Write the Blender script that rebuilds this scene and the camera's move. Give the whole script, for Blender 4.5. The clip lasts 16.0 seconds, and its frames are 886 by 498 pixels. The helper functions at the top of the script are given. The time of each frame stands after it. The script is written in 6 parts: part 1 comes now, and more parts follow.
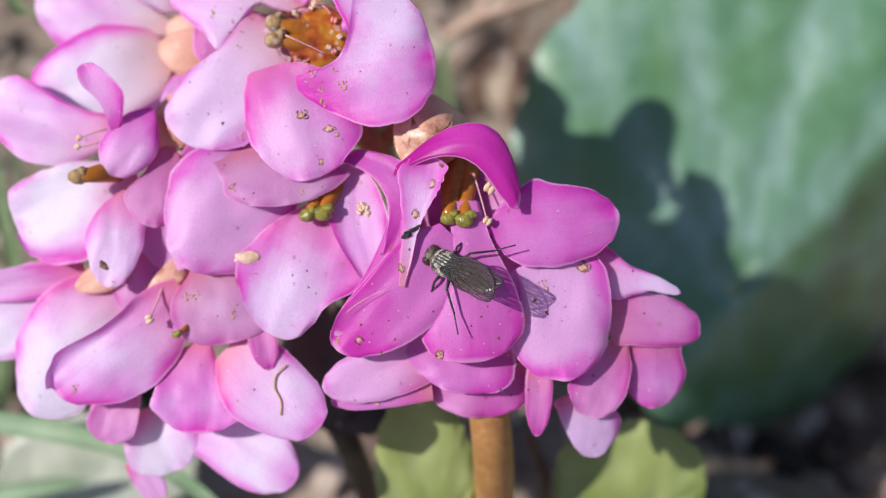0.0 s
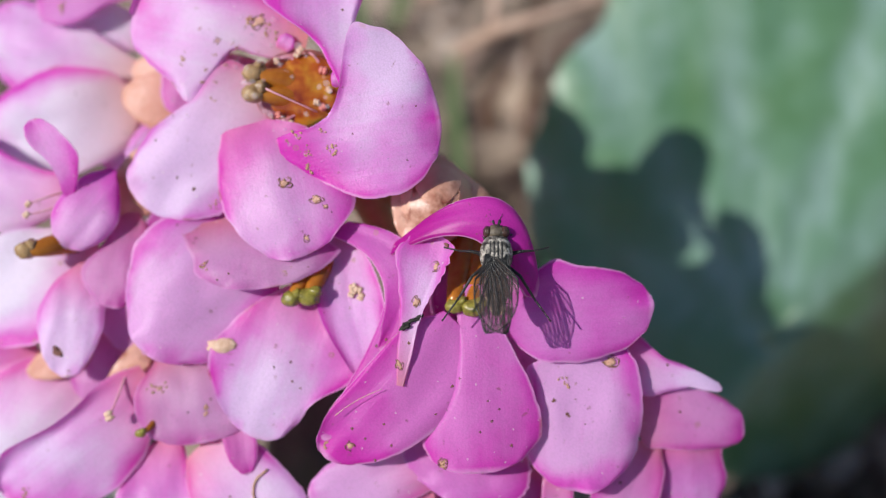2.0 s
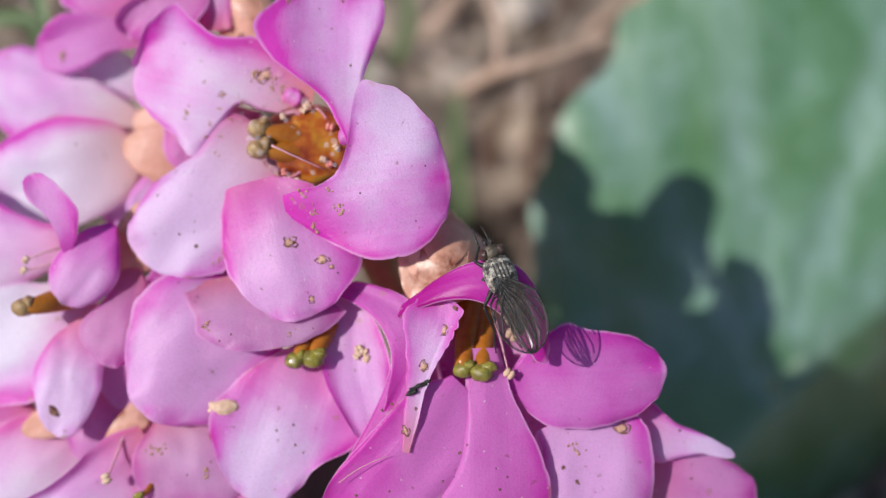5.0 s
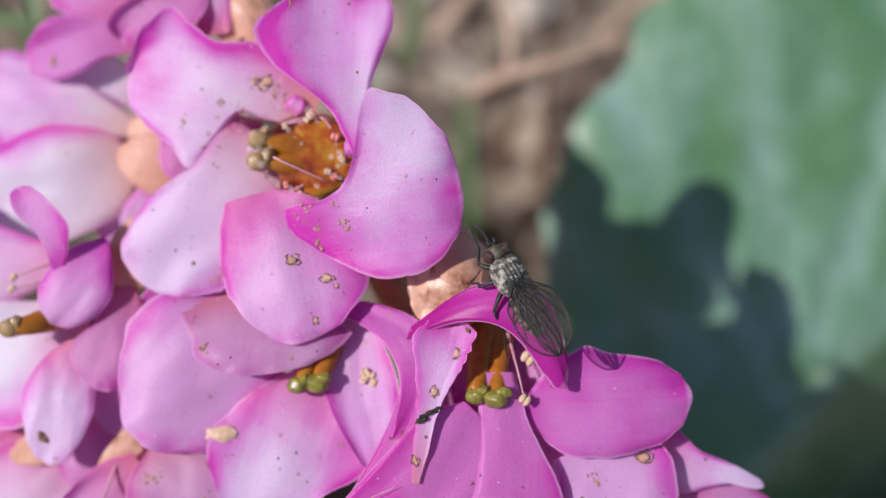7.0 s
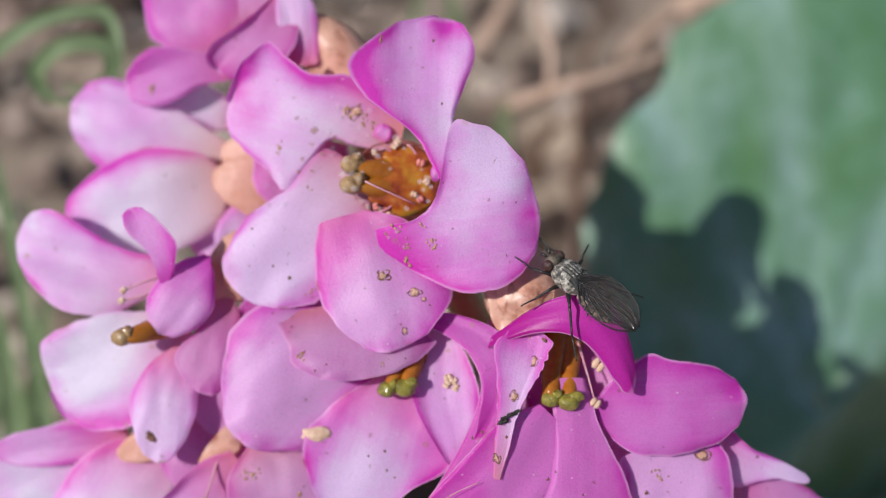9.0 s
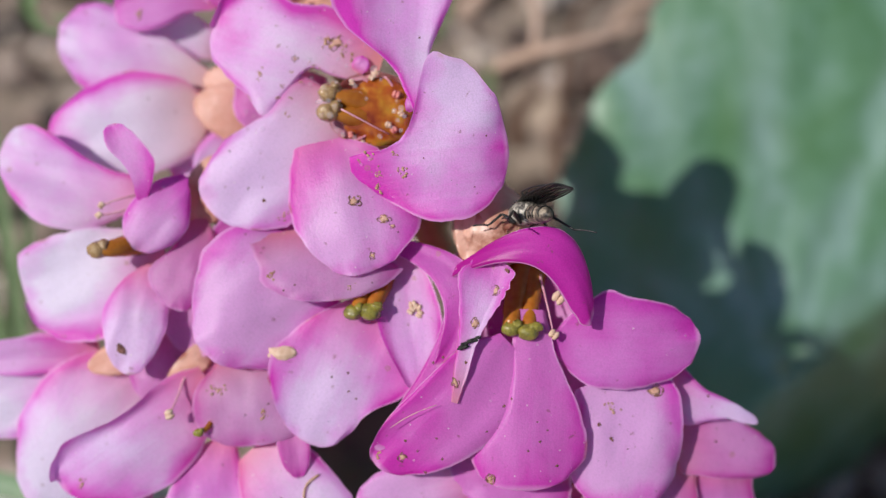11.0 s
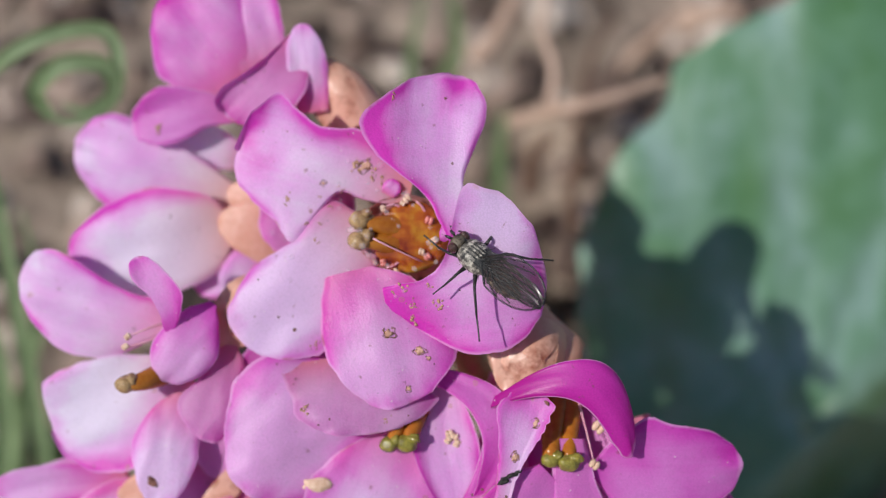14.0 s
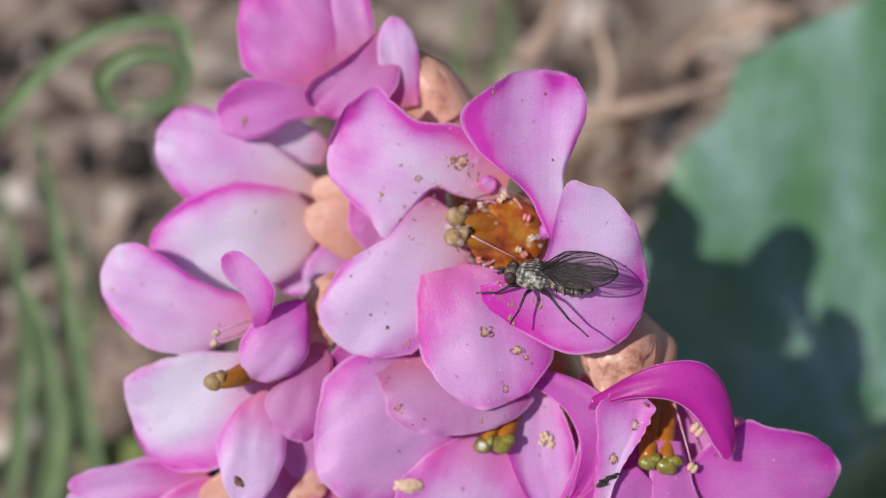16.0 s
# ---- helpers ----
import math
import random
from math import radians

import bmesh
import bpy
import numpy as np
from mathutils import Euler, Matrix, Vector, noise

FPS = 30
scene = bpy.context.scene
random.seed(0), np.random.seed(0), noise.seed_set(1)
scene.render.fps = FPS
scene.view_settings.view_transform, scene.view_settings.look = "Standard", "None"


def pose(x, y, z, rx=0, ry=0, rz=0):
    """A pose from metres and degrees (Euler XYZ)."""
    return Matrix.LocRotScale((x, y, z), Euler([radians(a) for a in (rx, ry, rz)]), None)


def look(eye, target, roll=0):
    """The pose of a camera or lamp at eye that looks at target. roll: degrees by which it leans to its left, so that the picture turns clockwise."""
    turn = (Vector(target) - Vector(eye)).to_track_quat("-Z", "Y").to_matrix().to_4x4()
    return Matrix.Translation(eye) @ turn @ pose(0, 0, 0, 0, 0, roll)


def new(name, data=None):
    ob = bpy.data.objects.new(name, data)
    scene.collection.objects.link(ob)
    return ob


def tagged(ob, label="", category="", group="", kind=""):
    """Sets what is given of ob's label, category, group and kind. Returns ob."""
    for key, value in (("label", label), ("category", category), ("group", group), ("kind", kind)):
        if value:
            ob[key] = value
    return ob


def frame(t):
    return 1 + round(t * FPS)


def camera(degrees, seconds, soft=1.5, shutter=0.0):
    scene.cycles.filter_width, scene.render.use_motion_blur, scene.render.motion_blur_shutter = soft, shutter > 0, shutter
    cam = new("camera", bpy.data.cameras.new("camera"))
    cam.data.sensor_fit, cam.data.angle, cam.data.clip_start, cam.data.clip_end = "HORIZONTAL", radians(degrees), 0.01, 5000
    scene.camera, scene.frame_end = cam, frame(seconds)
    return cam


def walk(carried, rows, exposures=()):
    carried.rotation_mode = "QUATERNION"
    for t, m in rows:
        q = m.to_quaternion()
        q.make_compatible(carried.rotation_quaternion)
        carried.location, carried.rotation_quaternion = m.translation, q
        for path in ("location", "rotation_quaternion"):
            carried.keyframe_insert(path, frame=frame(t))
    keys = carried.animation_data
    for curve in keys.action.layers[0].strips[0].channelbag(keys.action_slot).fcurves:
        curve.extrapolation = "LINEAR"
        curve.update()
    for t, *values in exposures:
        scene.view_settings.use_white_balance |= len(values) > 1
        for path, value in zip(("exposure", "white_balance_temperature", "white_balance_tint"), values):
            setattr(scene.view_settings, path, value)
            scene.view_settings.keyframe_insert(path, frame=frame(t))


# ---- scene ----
from mathutils.bvhtree import BVHTree

# A flower head of bergenia close to the ground, with a fly walking over it, filmed from a hand's width.
# Plant space: millimetres, x across, y along the slope, z out of the flower head, tipped forward by 40 degrees.
HEAD_HEIGHT = 0.055
TIP = radians(40)
PLANT = Matrix.Translation((0, 0, HEAD_HEIGHT)) @ Matrix.Rotation(TIP, 4, "X")


def spot(p):
    """World place of a point in plant space."""
    return PLANT @ (Vector(p) / 1000)


cam = camera(45, 16.0, soft=1.2)
cam.data.dof.use_dof = True
cam.data.dof.aperture_fstop = 13.5
walk(cam, [
    (0, pose(0.00597, -0.06197, 0.11128, 42.35, 3.43, -1.91)),
    (0.3, pose(0.00521, -0.06152, 0.11129, 42.07, 3.35, -1.86)),
    (0.5, pose(0.00514, -0.06150, 0.11214, 41.89, 3.19, -1.98)),
    (1, pose(0.00574, -0.05471, 0.11040, 40.55, 3.38, -1.38)),
    (1.5, pose(0.00733, -0.05043, 0.10865, 40.23, 3.78, -1.18)),
    (2, pose(0.00654, -0.04759, 0.10842, 40.30, 3.54, -1.25)),
    (2.5, pose(0.00628, -0.04731, 0.10926, 40.68, 3.35, -1.46)),
    (3, pose(0.00616, -0.04597, 0.11104, 40.60, 3.12, -1.48)),
    (3.5, pose(0.00627, -0.04562, 0.11198, 40.79, 3.23, -1.31)),
    (6, pose(0.00515, -0.04156, 0.10720, 40.91, 2.63, -1.04)),
    (6.5, pose(0.00520, -0.04046, 0.10681, 40.89, 2.89, -0.89)),
    (7, pose(0.00508, -0.04033, 0.10723, 40.75, 3.01, -0.92)),
    (7.5, pose(0.00332, -0.03986, 0.10759, 40.49, 2.80, -1.06)),
    (8, pose(0.00077, -0.03927, 0.10845, 40.49, 2.68, -1.11)),
    (8.2, pose(0.00028, -0.03910, 0.10878, 40.34, 2.77, -1.23)),
    (10.3, pose(-0.00074, -0.05100, 0.12101, 40.16, 1.29, -0.13)),
    (10.5, pose(0.00015, -0.05090, 0.12061, 40.20, 0.95, 0.21)),
    (10.8, pose(0.00095, -0.04833, 0.11631, 40.13, 0.58, 0.41)),
    (11, pose(0.00099, -0.04779, 0.11223, 39.92, 0.42, 0.64)),
    (11.5, pose(0.00134, -0.03899, 0.11127, 38.19, 0.48, 0.51)),
    (12, pose(0.00321, -0.03307, 0.10571, 37.95, 1.87, 1.06)),
    (12.5, pose(0.00263, -0.03270, 0.10543, 38.06, 1.60, 0.64)),
    (13, pose(0.00114, -0.03190, 0.10930, 37.21, 1.82, 0.14)),
    (13.5, pose(-0.00209, -0.03535, 0.11576, 37.07, 0.70, -0.54)),
    (14, pose(-0.00223, -0.03723, 0.11846, 37.42, 0.57, -0.55)),
    (14.5, pose(-0.00391, -0.03802, 0.11768, 37.59, 0.25, -0.33)),
    (15, pose(-0.00679, -0.03783, 0.11779, 37.84, 0.01, -0.61)),
    (15.5, pose(-0.01038, -0.03633, 0.11813, 37.57, -0.43, -0.81)),
    (16, pose(-0.01005, -0.03680, 0.11721, 37.67, -0.59, -0.64)),
], exposures=[(0.0, 0.10), (2.0, -0.05), (7.0, -0.10), (11.0, -0.18), (16.0, -0.20)])

# ---- light ----
SUN_WAY = (PLANT.to_3x3() @ Vector((0.415, -0.155, -0.54))).normalized()
sun = new("sun", bpy.data.lights.new("sun", "SUN"))
sun.data.energy, sun.data.angle, sun.data.color = 4.7, radians(0.6), (1.0, 0.975, 0.94)
sun.matrix_world = look((0, 0, 1), Vector((0, 0, 1)) + SUN_WAY)
world = bpy.data.worlds.new("sky")
scene.world = world
world.use_nodes = True
sky = world.node_tree.nodes.new("ShaderNodeTexSky")
sky.sky_type, sky.sun_disc = "NISHITA", False
sky.ozone_density, sky.dust_density = 2.5, 0.5
sky.sun_elevation = math.asin(-SUN_WAY.z)
sky.sun_rotation = math.atan2(-SUN_WAY.x, -SUN_WAY.y)
world.node_tree.links.new(sky.outputs[0], world.node_tree.nodes["Background"].inputs[0])
world.node_tree.nodes["Background"].inputs[1].default_value = 0.095
scene.view_settings.exposure = 0.0


# ---- materials ----
def mix_node(nt, kind, a, b, fac):
    n = nt.nodes.new("ShaderNodeMix")
    n.data_type = "RGBA"
    n.blend_type = kind
    for sock, v in ((n.inputs[0], fac), (n.inputs[6], a), (n.inputs[7], b)):
        if hasattr(v, "is_output"):
            nt.links.new(v, sock)
        else:
            sock.default_value = v if isinstance(v, float) else (*v, 1)
    return n.outputs[2]


def noise_node(nt, scale, detail=4.0, rough=0.55, vector=None):
    n = nt.nodes.new("ShaderNodeTexNoise")
    n.inputs["Scale"].default_value, n.inputs["Detail"].default_value = scale, detail
    n.inputs["Roughness"].default_value = rough
    if vector is None:
        vector = nt.nodes.new("ShaderNodeTexCoord").outputs["Object"]
    nt.links.new(vector, n.inputs["Vector"])
    return n.outputs[0]


def ramp_node(nt, fac, *stops):
    n = nt.nodes.new("ShaderNodeValToRGB")
    while len(n.color_ramp.elements) < len(stops):
        n.color_ramp.elements.new(0.5)
    for e, (at, c) in zip(n.color_ramp.elements, stops):
        e.position, e.color = at, (*c, 1) if not isinstance(c, float) else (c, c, c, 1)
    nt.links.new(fac, n.inputs[0])
    return n.outputs[0]


def sum_node(nt, kind, a, b):
    n = nt.nodes.new("ShaderNodeMath")
    n.operation = kind
    for sock, v in ((n.inputs[0], a), (n.inputs[1], b)):
        if hasattr(v, "is_output"):
            nt.links.new(v, sock)
        else:
            sock.default_value = v
    return n.outputs[0]


def surface(name, rough=0.5, spec=0.5, metal=0.0):
    m = bpy.data.materials.new(name)
    m.use_nodes = True
    b = m.node_tree.nodes["Principled BSDF"]
    b.inputs["Roughness"].default_value = rough
    b.inputs["Specular IOR Level"].default_value = spec
    b.inputs["Metallic"].default_value = metal
    return m, m.node_tree, b


def bump_node(nt, height, bsdf, strength, distance):
    n = nt.nodes.new("ShaderNodeBump")
    n.inputs["Strength"].default_value, n.inputs["Distance"].default_value = strength, distance
    nt.links.new(height, n.inputs["Height"])
    nt.links.new(n.outputs[0], bsdf.inputs["Normal"])


def let_through(m, nt, bsdf, colour, share):
    """Part of the light passes through a thin leaf or petal."""
    t = nt.nodes.new("ShaderNodeBsdfTranslucent")
    if hasattr(colour, "is_output"):
        nt.links.new(colour, t.inputs[0])
    else:
        t.inputs[0].default_value = (*colour, 1)
    mx = nt.nodes.new("ShaderNodeMixShader")
    mx.inputs[0].default_value = share
    nt.links.new(bsdf.outputs[0], mx.inputs[1])
    nt.links.new(t.outputs[0], mx.inputs[2])
    nt.links.new(mx.outputs[0], nt.nodes["Material Output"].inputs[0])


def plain(name, low, high, scale, rough=0.5, spec=0.5, bump=0.3, depth=0.0002, through_share=0.0):
    """A two-toned mottled surface; scale counts the patches in a metre."""
    m, nt, b = surface(name, rough, spec)
    big, fine = noise_node(nt, scale), noise_node(nt, scale * 6, 6.0)
    both = sum_node(nt, "ADD", sum_node(nt, "MULTIPLY", big, 0.65), sum_node(nt, "MULTIPLY", fine, 0.35))
    c = ramp_node(nt, both, (0.3, low), (0.7, high))
    nt.links.new(c, b.inputs["Base Color"])
    bump_node(nt, fine, b, bump, depth)
    if through_share:
        let_through(m, nt, b, c, through_share)
    return m


def petal_paint(name, centre, flesh, margin, veil=0.0, rough=0.38, relief_share=0.3):
    """Pink petal: pale middle, deeper base and margin, faint veins, glistening cells, painted white glints and brown
    flecks.
    """
    m, nt, b = surface(name, rough, 0.4)
    uv = nt.nodes.new("ShaderNodeTexCoord")
    rim = nt.nodes.new("ShaderNodeAttribute")
    rim.attribute_name = "rim"
    cloud, broad = noise_node(nt, 300.0, 3.0), noise_node(nt, 110.0, 2.0)
    # the margin's blush comes and goes along the edge
    blush = ramp_node(nt, noise_node(nt, 190.0, 2.5), (0.38, 0.0), (0.64, 0.8))
    side = sum_node(nt, "MULTIPLY", sum_node(nt, "POWER", rim.outputs["Fac"], 4.5), blush)
    heart = nt.nodes.new("ShaderNodeAttribute")
    heart.attribute_name = "heart"
    root = heart.outputs["Fac"]
    mottled = sum_node(nt, "ADD", sum_node(nt, "MULTIPLY", sum_node(nt, "SUBTRACT", cloud, 0.5), 0.5), sum_node(nt, "MULTIPLY", sum_node(nt, "SUBTRACT", broad, 0.5), 1.15))
    grow = nt.nodes.new("ShaderNodeMapping")
    grow.inputs["Scale"].default_value = (26, 1.6, 1)
    nt.links.new(uv.outputs["UV"], grow.inputs["Vector"])
    veins = sum_node(nt, "MULTIPLY", sum_node(nt, "SUBTRACT", noise_node(nt, 1.0, 2.0, 0.5, grow.outputs[0]), 0.5), 0.16)
    f = sum_node(nt, "ADD", side, sum_node(nt, "ADD", root, sum_node(nt, "ADD", mottled, veins)))
    info = nt.nodes.new("ShaderNodeObjectInfo")
    f = sum_node(nt, "ADD", f, sum_node(nt, "MULTIPLY", info.outputs["Random"], 0.12))
    c = ramp_node(nt, f, (0.0, centre), (0.36, flesh), (0.76, margin))
    fine = nt.nodes.new("ShaderNodeTexVoronoi")
    fine.inputs["Scale"].default_value = 8200.0
    nt.links.new(uv.outputs["Object"], fine.inputs["Vector"])
    c = mix_node(nt, "MULTIPLY", c, ramp_node(nt, fine.outputs["Distance"], (0.0, 1.0), (0.9, 0.84)), 0.85)
    base = nt.nodes.new("ShaderNodeAttribute")
    base.attribute_name = "base"
    c = mix_node(nt, "MIX", c, (0.84, 0.42, 0.33), base.outputs["Fac"])
    # sparse white dots: pollen specks and glints, both painted into the colour
    grain = nt.nodes.new("ShaderNodeTexVoronoi")
    grain.inputs["Scale"].default_value = 1250.0
    nt.links.new(uv.outputs["Object"], grain.inputs["Vector"])
    few = nt.nodes.new("ShaderNodeSeparateXYZ")
    nt.links.new(grain.outputs["Color"], few.inputs[0])
    dot = sum_node(nt, "MULTIPLY", sum_node(nt, "LESS_THAN", grain.outputs["Distance"], 0.075), sum_node(nt, "GREATER_THAN", few.outputs[0], 0.6))
    c = mix_node(nt, "MIX", c, (0.92, 0.86, 0.84), sum_node(nt, "MULTIPLY", dot, 0.7))
    fleck = ramp_node(nt, noise_node(nt, 1500.0, 3.0), (0.68, 0.0), (0.74, 1.0))
    c = mix_node(nt, "MIX", c, (0.28, 0.10, 0.09), sum_node(nt, "MULTIPLY", fleck, 0.55))
    # the light caught by the very edge is painted pale, here and there withered to tan
    lip = ramp_node(nt, rim.outputs["Fac"], (0.94, 0.0), (0.985, 1.0))
    worn = ramp_node(nt, noise_node(nt, 420.0, 3.0), (0.60, 0.0), (0.68, 1.0))
    lip_tone = mix_node(nt, "MIX", (0.88, 0.58, 0.84), (0.50, 0.27, 0.16), worn)
    c = mix_node(nt, "MIX", c, lip_tone, sum_node(nt, "MULTIPLY", lip, 0.6))
    # small withered freckles
    freckle = nt.nodes.new("ShaderNodeTexVoronoi")
    freckle.inputs["Scale"].default_value = 560.0
    nt.links.new(uv.outputs["Object"], freckle.inputs["Vector"])
    rare = nt.nodes.new("ShaderNodeSeparateXYZ")
    nt.links.new(freckle.outputs["Color"], rare.inputs[0])
    ring = ramp_node(nt, sum_node(nt, "ADD", freckle.outputs["Distance"], sum_node(nt, "MULTIPLY", noise_node(nt, 3000.0, 2.0), 0.12)), (0.10, 0.25), (0.15, 1.0), (0.19, 0.0))
    c = mix_node(nt, "MIX", c, (0.52, 0.27, 0.20), sum_node(nt, "MULTIPLY", sum_node(nt, "MULTIPLY", ring, sum_node(nt, "GREATER_THAN", rare.outputs[0], 0.86)), 0.65))
    nt.links.new(c, b.inputs["Base Color"])
    crease = nt.nodes.new("ShaderNodeMapping")
    crease.inputs["Scale"].default_value = (60, 5, 1)
    nt.links.new(uv.outputs["UV"], crease.inputs["Vector"])
    folds = sum_node(nt, "MULTIPLY", noise_node(nt, 1.0, 3.0, 0.6, crease.outputs[0]), 0.5)
    relief = sum_node(nt, "ADD", sum_node(nt, "MULTIPLY", fine.outputs["Distance"], 0.5), sum_node(nt, "ADD", sum_node(nt, "MULTIPLY", veins, 1.2), folds))
    bump_node(nt, relief, b, relief_share, 0.00012)
    let_through(m, nt, b, c, 0.5 + veil)
    return m


white = petal_paint("petal_white_pink", (0.93, 0.83, 0.98), (0.90, 0.47, 0.88), (0.85, 0.08, 0.66))
pale = petal_paint("petal_pale_pink", (0.91, 0.69, 0.95), (0.87, 0.30, 0.79), (0.83, 0.05, 0.61))
pink = petal_paint("petal_pink", (0.90, 0.52, 0.87), (0.85, 0.18, 0.71), (0.78, 0.035, 0.57))
blushed = petal_paint("petal_blushed", (0.83, 0.25, 0.71), (0.80, 0.09, 0.61), (0.75, 0.025, 0.52))
hot = petal_paint("petal_hot_pink", (0.80, 0.27, 0.72), (0.75, 0.10, 0.60), (0.70, 0.025, 0.49))
rose = petal_paint("petal_rose", (0.82, 0.36, 0.72), (0.75, 0.17, 0.59), (0.64, 0.035, 0.44))
deep = petal_paint("petal_magenta", (0.73, 0.06, 0.54), (0.67, 0.028, 0.47), (0.58, 0.012, 0.37), relief_share=0.12)
veil = petal_paint("petal_veil", (0.85, 0.49, 0.79), (0.79, 0.28, 0.67), (0.69, 0.08, 0.50), 0.12)
wet = petal_paint("petal_wet", (0.86, 0.62, 0.91), (0.81, 0.30, 0.74), (0.73, 0.06, 0.53), 0.08, 0.12)
def amber_paint(name):
    """Wet amber flesh: red-brown, ochre, yellow and a little olive run into each other."""
    m, nt, b = surface(name, 0.07, 0.7)
    big, fine = noise_node(nt, 420.0, 3.0), noise_node(nt, 1500.0, 4.0)
    both = sum_node(nt, "ADD", sum_node(nt, "MULTIPLY", big, 0.75), sum_node(nt, "MULTIPLY", fine, 0.25))
    c = ramp_node(nt, both, (0.36, (0.20, 0.025, 0.008)), (0.47, (0.40, 0.095, 0.012)), (0.57, (0.52, 0.22, 0.022)), (0.66, (0.30, 0.27, 0.03)))
    nt.links.new(c, b.inputs["Base Color"])
    bump_node(nt, fine, b, 0.6, 0.00015)
    let_through(m, nt, b, c, 0.2)
    return m


amber = amber_paint("amber_flesh")
style_amber = plain("amber_style", (0.36, 0.09, 0.012), (0.56, 0.23, 0.03), 420, 0.12, 0.5, 0.15, 0.0001, 0.25)
anther_red = plain("anther_red", (0.42, 0.06, 0.05), (0.74, 0.30, 0.26), 2200, 0.35, 0.5, 0.4, 0.0001)
stigma_green = plain("stigma_green", (0.06, 0.048, 0.008), (0.36, 0.31, 0.05), 1500, 0.12, 0.7, 0.4, 0.0001)
stigma_brown = plain("stigma_brown", (0.10, 0.04, 0.012), (0.52, 0.34, 0.16), 1300, 0.1, 0.6, 0.5, 0.00012)
throat_skin = plain("throat_rose", (0.62, 0.22, 0.14), (0.82, 0.46, 0.46), 500, 0.35, 0.5, 0.3, 0.0001, 0.2)
def calyx_paint(name):
    """Salmon-tan calyx skin with red-brown stains and withered lines."""
    m, nt, b = surface(name, 0.36, 0.5)
    c = ramp_node(nt, noise_node(nt, 260.0, 4.0), (0.32, (0.66, 0.27, 0.16)), (0.68, (0.88, 0.56, 0.42)))
    stain = ramp_node(nt, noise_node(nt, 420.0, 5.0, 0.65), (0.56, 0.0), (0.70, 0.85))
    c = mix_node(nt, "MIX", c, (0.38, 0.09, 0.045), stain)
    nt.links.new(c, b.inputs["Base Color"])
    bump_node(nt, noise_node(nt, 900.0, 4.0), b, 0.5, 0.0002)
    let_through(m, nt, b, c, 0.35)
    return m


calyx_skin = calyx_paint("calyx_tan")
anther_skin = plain("anther_cream", (0.48, 0.27, 0.16), (0.82, 0.62, 0.48), 2600, 0.6, 0.3, 0.5, 0.0001)
thread_skin = plain("filament_pink", (0.60, 0.22, 0.30), (0.74, 0.42, 0.48), 900, 0.4)
stalk_skin = plain("stalk_russet", (0.22, 0.085, 0.025), (0.48, 0.25, 0.09), 300, 0.4, 0.5, 0.4, 0.0003)
bruise = plain("dark_scab", (0.07, 0.026, 0.018), (0.30, 0.13, 0.10), 2600, 0.6, 0.3, 0.6, 0.0001)
dew, nt, b = surface("sap_bead", 0.04, 0.9)
b.inputs["Base Color"].default_value = (0.96, 0.86, 0.90, 1)
clear = nt.nodes.new("ShaderNodeBsdfTransparent")
film_mix = nt.nodes.new("ShaderNodeMixShader")
film_mix.inputs[0].default_value = 0.10
nt.links.new(clear.outputs[0], film_mix.inputs[1])
nt.links.new(b.outputs[0], film_mix.inputs[2])
nt.links.new(film_mix.outputs[0], nt.nodes["Material Output"].inputs[0])
scab_edge = plain("withered_edge", (0.34, 0.15, 0.09), (0.64, 0.38, 0.28), 2600, 0.5)
salmon = plain("calyx_salmon", (0.66, 0.30, 0.20), (0.84, 0.52, 0.42), 300, 0.45, 0.4, 0.3, 0.0002, 0.3)
rim_brown = plain("spot_rim_brown", (0.07, 0.03, 0.014), (0.28, 0.13, 0.06), 2600, 0.5)
crust_tan = plain("crust_tan", (0.26, 0.12, 0.05), (0.62, 0.38, 0.24), 2600, 0.5)
soot = plain("black_dirt", (0.005, 0.005, 0.004), (0.03, 0.026, 0.02), 3000, 0.7)


# ---- builders ----
def mesh_of(name, bm, material, smooth=True):
    me = bpy.data.meshes.new(name)
    bm.to_mesh(me)
    bm.free()
    me.materials.append(material)
    if smooth:
        me.shade_smooth()
    return me


def part(name, bm, material, parent, label=""):
    ob = new(name, mesh_of(name, bm, material))
    ob.parent = parent
    return tagged(ob, label)


